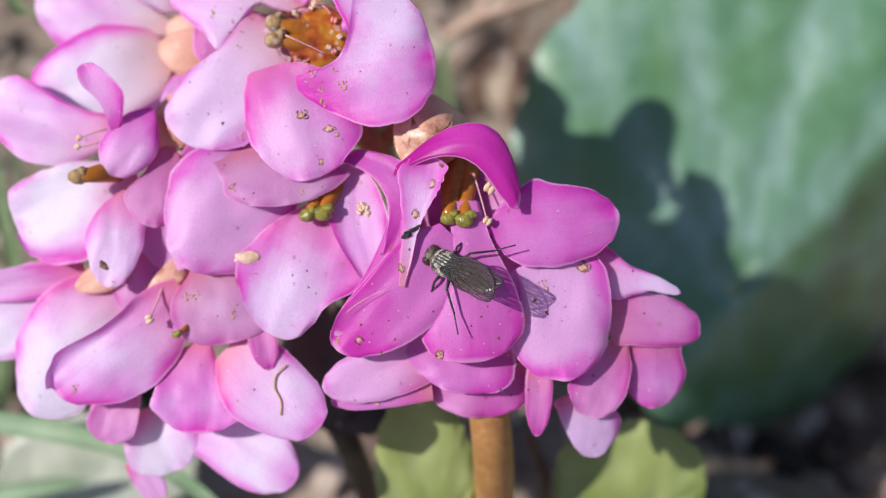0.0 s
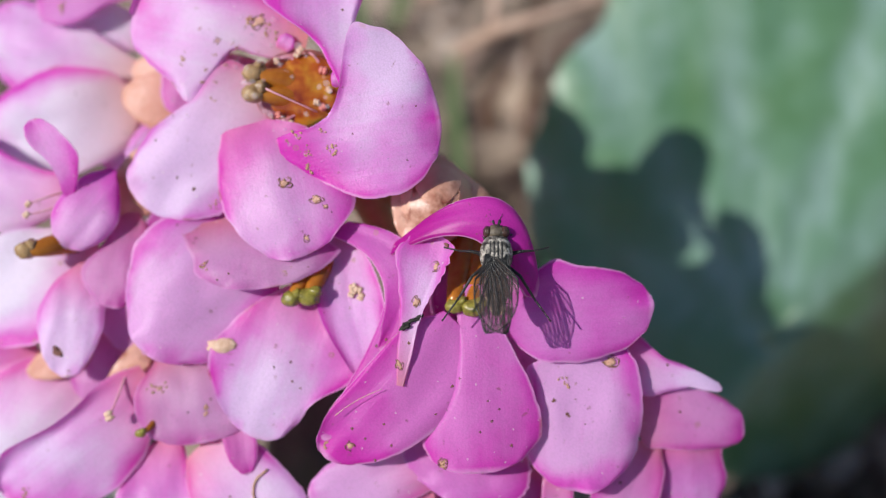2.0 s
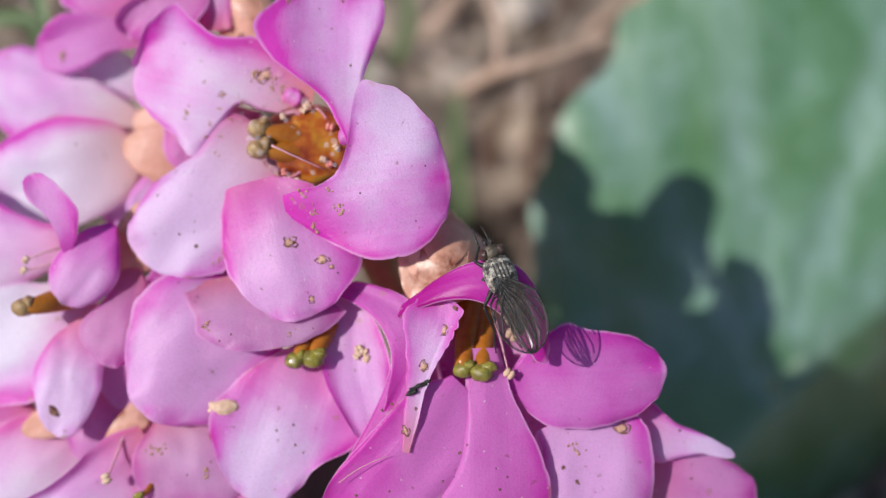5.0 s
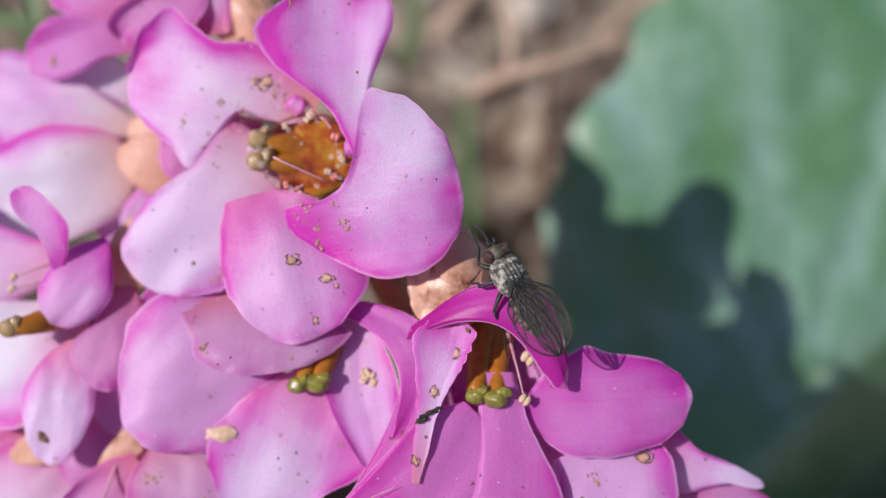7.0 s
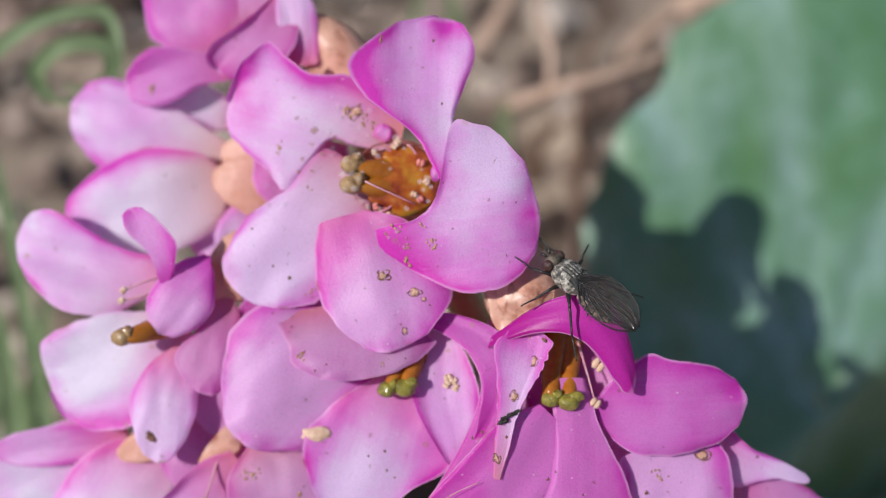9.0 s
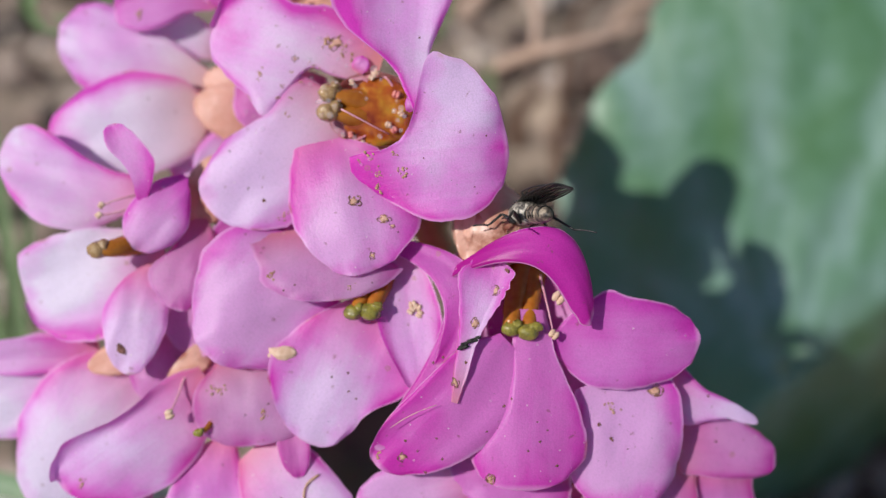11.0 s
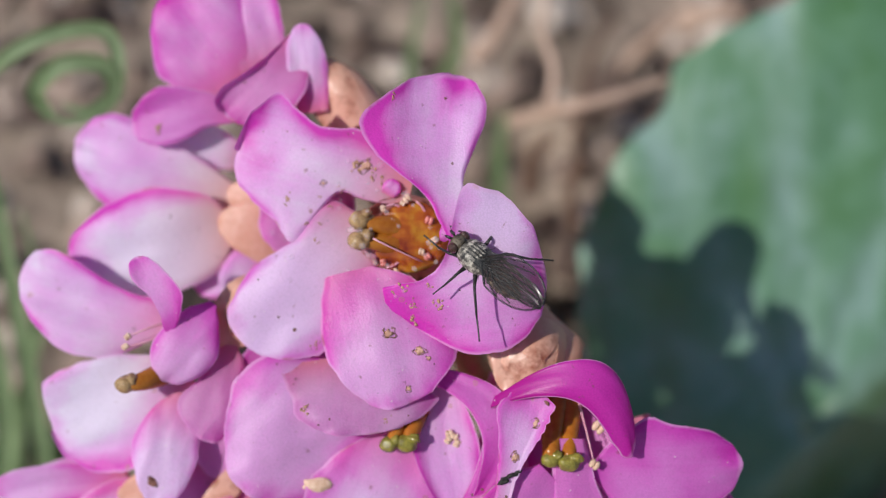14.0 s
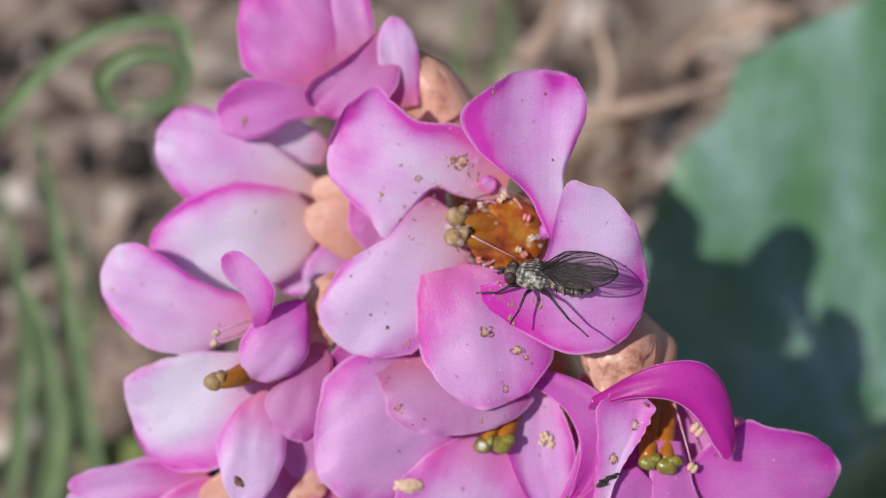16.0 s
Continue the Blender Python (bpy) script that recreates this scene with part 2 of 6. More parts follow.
def sheet(bm, grid, thick, rim=0.4):
    """A closed thin skin round a grid of (place, normal, u, v) rows."""
    uv = bm.loops.layers.uv.verify()
    rows, cols = len(grid), len(grid[0])
    top, low = [], []
    for i, line in enumerate(grid):
        a, b = [], []
        for j, (p, n, u, v) in enumerate(line):
            edge = min(1.0, min(j, cols - 1 - j, rows - 1 - i) / 3)
            t = thick * (rim + (1 - rim) * edge)
            a.append((bm.verts.new(p + n * t / 2), u, v))
            b.append((bm.verts.new(p - n * t / 2), u, v))
        top.append(a), low.append(b)

    def face(*corners):
        f = bm.faces.new([c[0] for c in corners])
        for loop, c in zip(f.loops, corners):
            loop[uv].uv = c[1:]

    for i in range(rows - 1):
        for j in range(cols - 1):
            face(top[i][j], top[i][j + 1], top[i + 1][j + 1], top[i + 1][j])
            face(low[i][j], low[i + 1][j], low[i + 1][j + 1], low[i][j + 1])
    ring = [(0, j) for j in range(cols)] + [(i, cols - 1) for i in range(1, rows)]
    ring += [(rows - 1, j) for j in range(cols - 2, -1, -1)] + [(i, 0) for i in range(rows - 2, 0, -1)]
    for (i, j), (k, l) in zip(ring, ring[1:] + ring[:1]):
        face(top[i][j], low[i][j], low[k][l], top[k][l])
        for line in (top, low):
            # a crisp cut edge, so that the broad sides stay flat up to the margin
            bm.edges.get((line[i][j][0], line[k][l][0])).smooth = False
    return bm


def tube(bm, points, radii, sides=10, close=True):
    """A tapered tube along points, with domed ends."""
    rings = []
    points = [Vector(p) for p in points]
    for i, (p, r) in enumerate(zip(points, radii)):
        way = (points[min(i + 1, len(points) - 1)] - points[max(i - 1, 0)]).normalized()
        x = way.orthogonal().normalized() if not rings else (last - way * last.dot(way)).normalized()
        last, y = x, way.cross(x)
        rings.append([bm.verts.new(p + (x * math.cos(a) + y * math.sin(a)) * r) for a in (2 * math.pi * k / sides for k in range(sides))])
    for a, b in zip(rings, rings[1:]):
        for k in range(sides):
            bm.faces.new((a[k], a[(k + 1) % sides], b[(k + 1) % sides], b[k]))
    if close:
        bm.faces.new(rings[0][::-1])
        bm.faces.new(rings[-1])
    return bm


def bend(a, b, c, n):
    """n points on the arc from a through b to c."""
    a, b, c = Vector(a), Vector(b), Vector(c)
    k = b * 2 - (a + c) / 2
    return [a * (1 - s) ** 2 + k * 2 * s * (1 - s) + c * s * s for s in (i / (n - 1) for i in range(n))]


def curve_points(pts, n):
    """A smooth line through pts (Catmull-Rom), n steps a stretch."""
    pts = [Vector(p) for p in pts]
    pts = [pts[0] * 2 - pts[1]] + pts + [pts[-1] * 2 - pts[-2]]
    out = []
    for a, b, c, d in zip(pts, pts[1:], pts[2:], pts[3:]):
        for i in range(n):
            t = i / n
            out.append(((b * 2) + (c - a) * t + (a * 2 - b * 5 + c * 4 - d) * t * t + (b * 3 - a - c * 3 + d) * t ** 3) / 2)
    return out + [pts[-2]]


def blob(bm, place, size, uneven=0.12, detail=2, turn=None):
    """A rounded lump with an uneven skin; size: three half axes."""
    made = bmesh.ops.create_icosphere(bm, subdivisions=detail, radius=1.0)["verts"]
    shift = Vector((random.random(), random.random(), random.random())) * 50
    for v in made:
        k = 1 + uneven * noise.noise(v.co * 1.7 + shift)
        v.co = Vector((v.co.x * size[0], v.co.y * size[1], v.co.z * size[2])) * k
        if turn is not None:
            v.co = turn @ v.co
        v.co += Vector(place)
    return bm


def flower(base, label):
    ob = new("flower", None)
    ob.empty_display_size = 0.004
    ob.matrix_world = PLANT @ Matrix.Translation(Vector(base) / 1000)
    ob["base"] = base
    return tagged(ob, label, "flower", "flowers of the flower head")


def inside(fl, p):
    return (Vector(p) - Vector(fl["base"])) / 1000


STATIONS = (0.0, 0.12, 0.25, 0.4, 0.55, 0.7, 0.83, 0.94)


def spread(widths, s):
    """Half width at s along a petal, from its half widths at the stations; the tip is rounded."""
    if s >= STATIONS[-1]:
        return widths[-1] * math.sqrt(max(0.0, (1 - s) / (1 - STATIONS[-1])))
    i = max(k for k in range(len(STATIONS) - 1) if STATIONS[k] <= s)
    t = (s - STATIONS[i]) / (STATIONS[i + 1] - STATIONS[i])
    p = (widths[max(i - 1, 0)], widths[i], widths[i + 1], widths[min(i + 2, len(widths) - 1)])
    return (2 * p[1] + (p[2] - p[0]) * t + (2 * p[0] - 5 * p[1] + 4 * p[2] - p[3]) * t * t + (3 * p[1] - p[0] - 3 * p[2] + p[3]) * t ** 3) / 2


def petal(fl, base, mid, tip, left, right, paint, roll=0.0, twist=0.0, cup=0.12, fold_left=0.0, fold_right=0.0, curl=0.0, wave=1.0, peach=0.6, root=0.5, flush_left=0.0, flush_right=0.0, tipped=0.0, ragged=0.0, name="petal", label=""):
    """A petal from base through mid to tip (plant space); left and right: half widths in millimetres at the stations.
    cup: how far the sides rise; fold: how far a margin rolls up; twist: degrees of turn towards the tip; peach: salmon tint at the base; flush: deeper pink along one side; tipped: deeper towards the tip."""
    b, m, t = inside(fl, base), inside(fl, mid), inside(fl, tip)
    k = m * 2 - (b + t) / 2
    half = (max(left) + max(right)) / 2000
    axis = (t - b).normalized()
    flat = axis.cross(Vector((0, 0, 1))).normalized()
    seed = Vector((base[0] * 3.1 + tip[1], base[1] * 1.7, tip[0] * 2.3))
    grid, rims, bases, hearts, rows, cols = [], [], [], [], 40, 31
    for i in range(rows):
        s = min(1 - (1 - i / (rows - 1)) ** 1.7, 0.9985)
        p = b * (1 - s) ** 2 + k * 2 * s * (1 - s) + t * s * s
        way = ((k - b) * (1 - s) + (t - k) * s).normalized()
        across = Matrix.Rotation(radians(roll + twist * s), 3, axis) @ flat
        up = across.cross(way).normalized()
        line = []
        for j in range(cols):
            a = j / (cols - 1) * 2 - 1
            a = math.sin(a * math.pi / 2) * 0.35 + a * 0.65
            reach = max(spread(right if a > 0 else left, s), 0.02) / 1000 / half
            x = a * reach
            wob = 1 + 0.03 * wave * noise.noise(seed + Vector((s * 9, 3 * (a > 0), 2))) + (ragged + 0.016) * abs(a) ** 6 * noise.noise(seed + Vector((s * 30, 3 * (a > 0), 7)))
            lift = cup * x * x * (0.35 + 0.65 * s) + 0.10 * wave * noise.noise(seed + Vector((x * 1.3, s * 1.8, 5)))
            lift += 0.025 * wave * noise.noise(seed + Vector((x * 3.0, s * 4.5, 9)))
            edge = max(abs(a), (s - 0.3) / 0.7 if s > 0.3 else 0.0)
            lift += 0.8 * wave * max(0.0, edge - 0.72) ** 2 * (noise.noise(seed + Vector((math.atan2(x, s - 0.35) * 2.0, 0, 1))) * 2.0 - 0.35)
            roll_up = (fold_right if a > 0 else fold_left) * max(0.0, abs(a) - 0.5) ** 2 * 2.4 * min(1.0, s * 3)
            lift += roll_up - curl * max(0.0, s - 0.72) ** 2 * 2
            x *= 1 - 0.25 * min(1.0, abs(roll_up))
            line.append((p + across * half * x * wob + up * half * lift, up, x / 2 + 0.5, s))
            rims += [edge, edge]
            bases += [min(0.9, peach * (1 - s) ** (4.5 if peach <= 1 else 2.4))] * 2
            hearts += [root * (1 - s) ** 3 + tipped * s ** 2.5 + (flush_right if a > 0 else flush_left) * max(0.0, abs(a) - 0.3) ** 1.5 * 1.7] * 2
        grid.append(line)
    ob = part(name, sheet(bmesh.new(), grid, 0.00024), paint, fl, label)
    ob.data.attributes.new("rim", "FLOAT", "POINT").data.foreach_set("value", rims)
    ob.data.attributes.new("base", "FLOAT", "POINT").data.foreach_set("value", bases)
    ob.data.attributes.new("heart", "FLOAT", "POINT").data.foreach_set("value", hearts)
    return ob


def throat(fl, place, radius, depth):
    """The cup in the middle of an open flower."""
    bm, c = bmesh.new(), inside(fl, place)
    rings = []
    for i in range(9):
        s = i / 8
        r, z = radius / 1000 * (0.15 + 0.85 * math.sin(s * math.pi / 2)), -depth / 1000 * math.cos(s * math.pi / 2)
        rings.append([bm.verts.new(c + Vector((r * math.cos(a) * 1.05, r * math.sin(a) * 0.85, z))) for a in (2 * math.pi * j / 24 for j in range(24))])
    for a, b in zip(rings, rings[1:]):
        for j in range(24):
            bm.faces.new((a[j], a[(j + 1) % 24], b[(j + 1) % 24], b[j]))
    bm.faces.new(rings[0])
    bmesh.ops.solidify(bm, geom=bm.faces[:], thickness=0.0002)
    return part("throat", bm, throat_skin, fl, "rosy amber cup with nectar")


def nectary(fl, place, wide, tall, deep_):
    """The glistening amber disc at the bottom of an open flower."""
    bm = bmesh.new()
    blob(bm, inside(fl, place), (wide / 2000, tall / 2000, deep_ / 2000), 0.12, 4)
    for v in bm.verts:
        v.co += Vector((0, 0, 0.00025)) * noise.noise(v.co * 900)
    return part("nectary", bm, amber, fl, "glistening amber nectar disc")


def carpel(fl, base, mid, tip, thick, knob, skin, flare=0.65):
    """A style with its knobbed stigma."""
    pts = [inside(fl, p) for p in bend(base, mid, tip, 10)]
    r = thick / 2000
    style = part("style", tube(bmesh.new(), pts, [r * (0.6 + flare * (1 - i / 9)) for i in range(10)], 16), style_amber, fl, "amber fleshy style")
    bm = bmesh.new()
    e = pts[-1]
    k = knob / 2000
    blob(bm, e, (k * 1.15, k * 0.95, k), 0.18, 3)
    blob(bm, e + Vector((k * 0.7, k * 0.5, k * 0.3)), (k * 0.7, k * 0.6, k * 0.6), 0.4, 3)
    part("stigma", bm, skin, style, "sticky knobbed stigma")
    return style


def filament(fl, base, mid, tip, thick):
    pts = [inside(fl, p) for p in bend(base, mid, tip, 9)]
    return part("filament", tube(bmesh.new(), pts, [thick / 2000 * (1.3 - 0.5 * i / 8) for i in range(9)], 7), thread_skin, fl, "thin pink filament")


def anther(fl, place, size, skin=None):
    bm = bmesh.new()
    k = size / 2000
    turn = Matrix.Rotation(random.uniform(0, 3), 3, "Z")
    blob(bm, inside(fl, place) + turn @ Vector((k * 0.45, 0, 0)), (k * 0.6, k * 1.0, k * 0.6), 0.3, 2, turn)
    blob(bm, inside(fl, place) - turn @ Vector((k * 0.45, 0, 0)), (k * 0.6, k * 1.0, k * 0.6), 0.3, 2, turn)
    return part("anther", bm, skin or anther_skin, fl, "wet red anther" if skin else "dry cream anther")


def calyx(fl, base, mid, tip, width, skin=None):
    """The tan bell that holds the petals, with lobed sepals."""
    skin = skin or calyx_skin
    pts = [inside(fl, p) for p in bend(base, mid, tip, 12)]
    r = width / 2000
    radii = [r * (0.32 + 0.68 * math.sin(min(1.0, i / 7) * math.pi / 2)) * (1 if i < 8 else (0.97, 0.88, 0.68, 0.3)[i - 8]) for i in range(12)]
    bm = tube(bmesh.new(), pts, radii, 20)
    for n, v in enumerate(bm.verts):
        # shallow furrows run along the bell
        v.co = v.co.lerp(pts[min(11, n // 20)], 0.07 + 0.07 * math.sin(n % 20 * math.pi / 2 + 0.3 * (n // 20)))
    for v in bm.verts:
        v.co += Vector((noise.noise(v.co * 1500), noise.noise(v.co * 1500 + Vector((9, 0, 0))), noise.noise(v.co * 1500 + Vector((0, 9, 0))))) * r * 0.16
    cup = part("calyx", bm, skin, fl, "russet tan bell-shaped calyx")
    way = (pts[-1] - pts[-2]).normalized()
    x = way.orthogonal().normalized()
    for n in range(5):
        turn = Matrix.Rotation(n * 2 * math.pi / 5 + 0.4, 3, way)
        o = turn @ x
        sd = way.cross(o)
        grid = []
        for i in range(9):
            s = i / 8
            c = pts[5].lerp(pts[10], s)
            w = 0.66 * math.sqrt(max(0.004, 1 - s ** 3.2))
            out = r * (1.04 - 0.42 * s ** 3)
            grid.append([(c + (o * math.cos(a * w) + sd * math.sin(a * w)) * out, o, a / 2 + 0.5, s) for a in (-1, -0.66, -0.33, 0, 0.33, 0.66, 1)])
        part("sepal", sheet(bmesh.new(), grid, 0.00012), skin, cup, "blunt tan sepal")
    return cup


def sepal(fl, base, mid, tip, width, skin=None):
    """A broad leathery lobe of the calyx that wraps the flower's foot."""
    h = width / 2
    half = (h * 0.8, h * 0.92, h, h, h * 0.95, h * 0.86, h * 0.7, h * 0.45)
    return petal(fl, base, mid, tip, half, half, skin or calyx_skin, cup=-0.18, wave=0.7, name="sepal", label="leathery tan sepal with reddish edges")


skins = {}


def settle(owner, place, out):
    """The spot on the owner's skin under place, and the skin's way there (plant space)."""
    fl = owner.parent
    if owner.name not in skins:
        me = owner.data
        skins[owner.name] = BVHTree.FromPolygons([v.co for v in me.vertices], [f.vertices for f in me.polygons])
    hit, way, _, _ = skins[owner.name].ray_cast(inside(fl, place) + Vector((0, 0, 0.004)), Vector((0, 0, -1)), 0.008)
    if hit is None:
        return place, out
    return hit * 1000 + Vector(fl["base"]), way if way.z > 0 else -way


def on_skin(fl, place, out):
    """A place on a petal's skin and its axes: z along out (plant space)."""
    m = Vector(out).normalized().to_track_quat("Z", "Y").to_matrix()
    return inside(fl, place), m


def scab(owner, place, out, size, long=1.0, turn=0.0, ringed=True):
    """A chewed or withered spot: a thin brown ring round a withered middle."""
    fl = owner.parent
    c, m = on_skin(fl, *settle(owner, place, out))
    m = m @ Matrix.Rotation(radians(turn), 3, "Z")
    r = size / 2000 * (0.85 if ringed else 0.7)
    bm = bmesh.new()
    blob(bm, c, (r * long * 0.7, r * 0.7, r * 0.09), 1.1, 2, m)
    ob = part("scab", bm, scab_edge if ringed else bruise, owner, "withered tan scab on the petal" if ringed else "dark brown fleck on the petal")
    if ringed:
        bm = bmesh.new()
        n = 14
        pts = [c + m @ Vector((r * long * math.cos(k * 2 * math.pi / n), r * math.sin(k * 2 * math.pi / n), r * 0.05)) * (1 + 0.6 * noise.noise(Vector((k * 0.9, size * 7, long * 5 + c.x * 900)))) for k in range(n - 2)]
        tube(bm, pts, [r * 0.12 * (1 + 0.5 * math.sin(k * 1.9)) for k in range(n - 2)], 6)
        part("scab_rim", bm, rim_brown, owner, "brown rim of the spot")
    return ob


def crust(owner, place, out, size):
    """A crumbly deposit on a petal."""
    fl = owner.parent
    c, m = on_skin(fl, *settle(owner, place, out))
    bm = bmesh.new()
    for _ in range(9):
        k = size / 2000 * random.uniform(0.07, 0.24)
        spot_at = Vector((random.gauss(0, 0.5) * size / 2000, random.gauss(0, 0.3) * size / 2000, k * 0.15))
        blob(bm, c + m @ spot_at, (k * random.uniform(0.8, 1.6), k, k * 0.25), 0.5, 1, m)
    return part("crust", bm, crust_tan, owner, "crumbly tan deposit")


def droplet(owner, place, out, size):
    """A clear bead of sap; the small scattered ones are added as glints."""
    fl = owner.parent if owner.type == "MESH" else owner
    if owner.type == "MESH":
        place, out = settle(owner, place, out)
    c, m = on_skin(fl, place, out)
    k = size / 2000
    return part("droplet", blob(bmesh.new(), c + m @ Vector((0, 0, k * 0.4)), (k, k, k * 0.8), 0.05, 2, m), dew, owner, "clear sticky droplet, some added as glints")


# ---- the flower head ----

open_flower = flower((-5.17, 10.22, -3.50), "open pink bergenia flower with amber throat and chewed petals")
open_flower_1 = petal(open_flower, (-4.82, 12.21, -2.40), (-10.83, 13.89, -1.91), (-16.83, 15.58, -2.70), (0.04, 0.51, 0.62, 0.72, 4.55, 3.60, 2.81, 1.91), (2.40, 3.70, 4.20, 4.10, 3.60, 4.37, 5.08, 3.45), white, cup=0.1, fold_right=0.2, flush_right=0.55, peach=0.95, ragged=0.02, wave=0.6)
open_flower_2 = petal(open_flower, (-1.75, 9.60, 1.00), (-1.80, 15.37, -0.02), (-1.26, 20.93, -1.20), (0.30, 0.90, 1.70, 4.00, 5.80, 6.20, 4.73, 3.22), (0.25, 0.81, 0.79, 1.02, 1.64, 2.26, 2.18, 1.48), white, cup=0.1, fold_left=0.1, peach=0, root=0.6, flush_left=0.25)
open_flower_3 = petal(open_flower, (-6.74, 10.25, -2.50), (-11.96, 6.84, -1.48), (-17.19, 3.43, -1.90), (0.25, 1.92, 2.98, 3.92, 4.49, 4.73, 3.83, 2.60), (0.80, 3.70, 3.80, 2.80, 2.85, 2.94, 2.35, 1.60), pale, cup=-0.15, peach=0.8, root=0.2, ragged=0.015)
open_flower_4 = petal(open_flower, (-7.74, 7.76, -0.70), (-6.74, 2.99, 0.46), (-5.74, -1.77, 0.50), (0.56, 2.88, 3.71, 4.30, 4.76, 4.99, 4.02, 2.73), (2.96, 3.35, 3.72, 3.93, 3.88, 3.36, 2.62, 1.78), pink, cup=-0.15, peach=0.3)
open_flower_5 = petal(open_flower, (-6.34, 5.79, 0.00), (-0.90, 6.39, 1.12), (4.54, 6.99, 0.80), (0.70, 0.85, 0.95, 2.30, 6.60, 6.53, 5.49, 3.73), (0.94, 2.07, 3.02, 4.02, 4.52, 4.48, 3.79, 2.58), pale, cup=0.12, peach=0, root=0.9)
petal(open_flower, (-6.20, 12.75, -1.90), (-5.85, 13.25, -1.75), (-5.60, 13.75, -1.85), (0.50, 0.56, 0.62, 0.65, 0.64, 0.58, 0.46, 0.30), (0.50, 0.56, 0.62, 0.65, 0.64, 0.58, 0.46, 0.30), pink, cup=-0.15, peach=0.6, name="staminode", label="small pale pink lobe by the throat")
w = (0.34, 0.40, 0.46, 0.50, 0.50, 0.44, 0.36, 0.24)
petal(open_flower, (-1.95, 10.70, 0.40), (-2.10, 10.15, 0.85), (-2.40, 9.60, 0.55), w, w, pink, cup=-0.3, peach=0, name="petal_curl", label="rolled pink foot of a petal")
throat(open_flower, (-5.00, 10.00, -1.80), 3.20, 1.40)
nectary(open_flower, (-4.65, 9.75, -1.60), 5.40, 4.90, 1.70)
carpel(open_flower, (-4.60, 10.25, -2.30), (-6.50, 10.65, -1.00), (-8.05, 11.01, -0.60), 1.10, 1.40, stigma_brown, 1.4)
carpel(open_flower, (-4.60, 9.30, -2.30), (-6.50, 9.45, -1.00), (-8.06, 9.63, -0.50), 1.10, 1.45, stigma_brown, 1.4)
filament(open_flower, (-7.10, 9.79, 0.20), (-5.59, 9.01, 0.00), (-3.83, 8.13, -0.60), 0.10)
anther(open_flower, (-4.80, 12.46, -0.90), 0.55)
anther(open_flower, (-5.10, 12.15, -1.00), 0.40)
anther(open_flower, (-3.85, 8.80, -0.70), 0.45)
anther(open_flower, (-2.95, 9.60, -0.75), 0.45)
anther(open_flower, (-5.70, 7.40, -0.80), 0.55)
anther(open_flower, (-5.85, 10.95, -0.75), 0.35)
anther(open_flower, (-6.43, 11.81, -0.90), 0.45)
anther(open_flower, (-6.50, 8.10, -0.80), 0.50, anther_red)
anther(open_flower, (-3.45, 8.45, -0.80), 0.50, anther_red)
anther(open_flower, (-3.30, 10.95, -0.75), 0.60, anther_red)
anther(open_flower, (-5.90, 7.85, -1.00), 0.35, anther_red)
filament(open_flower, (-4.45, 9.25, -1.60), (-5.43, 8.11, -1.10), (-6.30, 7.75, -0.90), 0.16)
filament(open_flower, (-3.65, 10.43, -1.60), (-3.60, 11.52, -1.20), (-4.20, 12.26, -1.00), 0.16)
filament(open_flower, (-4.83, 11.22, -1.70), (-5.51, 12.00, -1.20), (-6.30, 11.90, -1.00), 0.16)
nectary(open_flower, (-4.10, 11.40, -1.70), 1.70, 0.90, 0.90)
calyx(open_flower, (-9.66, 6.12, -8.50), (-10.42, 8.34, -6.60), (-11.16, 11.27, -4.60), 4.20, salmon)
calyx(open_flower, (0.66, 8.03, -13.00), (-1.06, 8.83, -9.00), (-3.45, 9.79, -4.40), 8.20)

nodding_flower = flower((-5.58, -1.18, -4.00), "nodding pink bergenia flower with green two-lobed stigma")
petal(nodding_flower, (-9.11, 0.55, -2.80), (-12.87, -3.49, -1.05), (-16.62, -7.54, -0.90), (0.25, 3.67, 4.72, 5.17, 5.13, 4.51, 3.51, 2.39), (0.25, 3.27, 4.69, 5.45, 5.30, 4.34, 3.38, 2.30), pink, cup=-0.16, peach=0, root=0.2, wave=1.4)
nodding_flower_2 = petal(nodding_flower, (-8.64, 1.40, -1.80), (-8.50, -1.11, -0.22), (-8.36, -3.63, 0.40), (1.46, 3.47, 4.15, 4.93, 5.68, 5.11, 4.20, 2.86), (5.46, 5.16, 4.85, 4.52, 4.35, 4.26, 3.32, 2.26), veil, cup=-0.2)
nodding_flower_3 = petal(nodding_flower, (-5.00, -3.01, -1.90), (-7.01, -8.49, -1.20), (-9.02, -13.97, -1.20), (3.79, 5.16, 5.31, 5.34, 4.46, 2.73, 2.13, 1.45), (0.22, 1.76, 3.22, 4.46, 5.16, 4.79, 3.74, 2.54), pale, cup=0.1)
petal(nodding_flower, (-3.25, -0.34, -2.00), (-2.46, -5.14, -1.10), (-1.66, -9.94, -0.50), (0.25, 1.48, 2.13, 2.38, 2.43, 2.11, 1.65, 1.12), (1.10, 1.60, 2.00, 2.20, 2.10, 1.70, 1.20, 0.80), white, cup=0.2, fold_right=0.2, peach=0.2)
nodding_flower_5 = petal(nodding_flower, (-3.04, 0.24, -1.20), (1.36, -2.89, 0.20), (-0.34, -8.23, 0.20), (1.11, 1.24, 1.37, 1.46, 1.47, 1.38, 1.16, 0.74), (1.11, 1.24, 1.37, 1.46, 1.47, 1.38, 1.16, 0.74), hot, cup=0.2, peach=0)
carpel(nodding_flower, (-3.87, -0.96, -3.20), (-4.37, -2.77, -1.20), (-5.03, -4.33, -0.30), 1.50, 1.35, stigma_green)
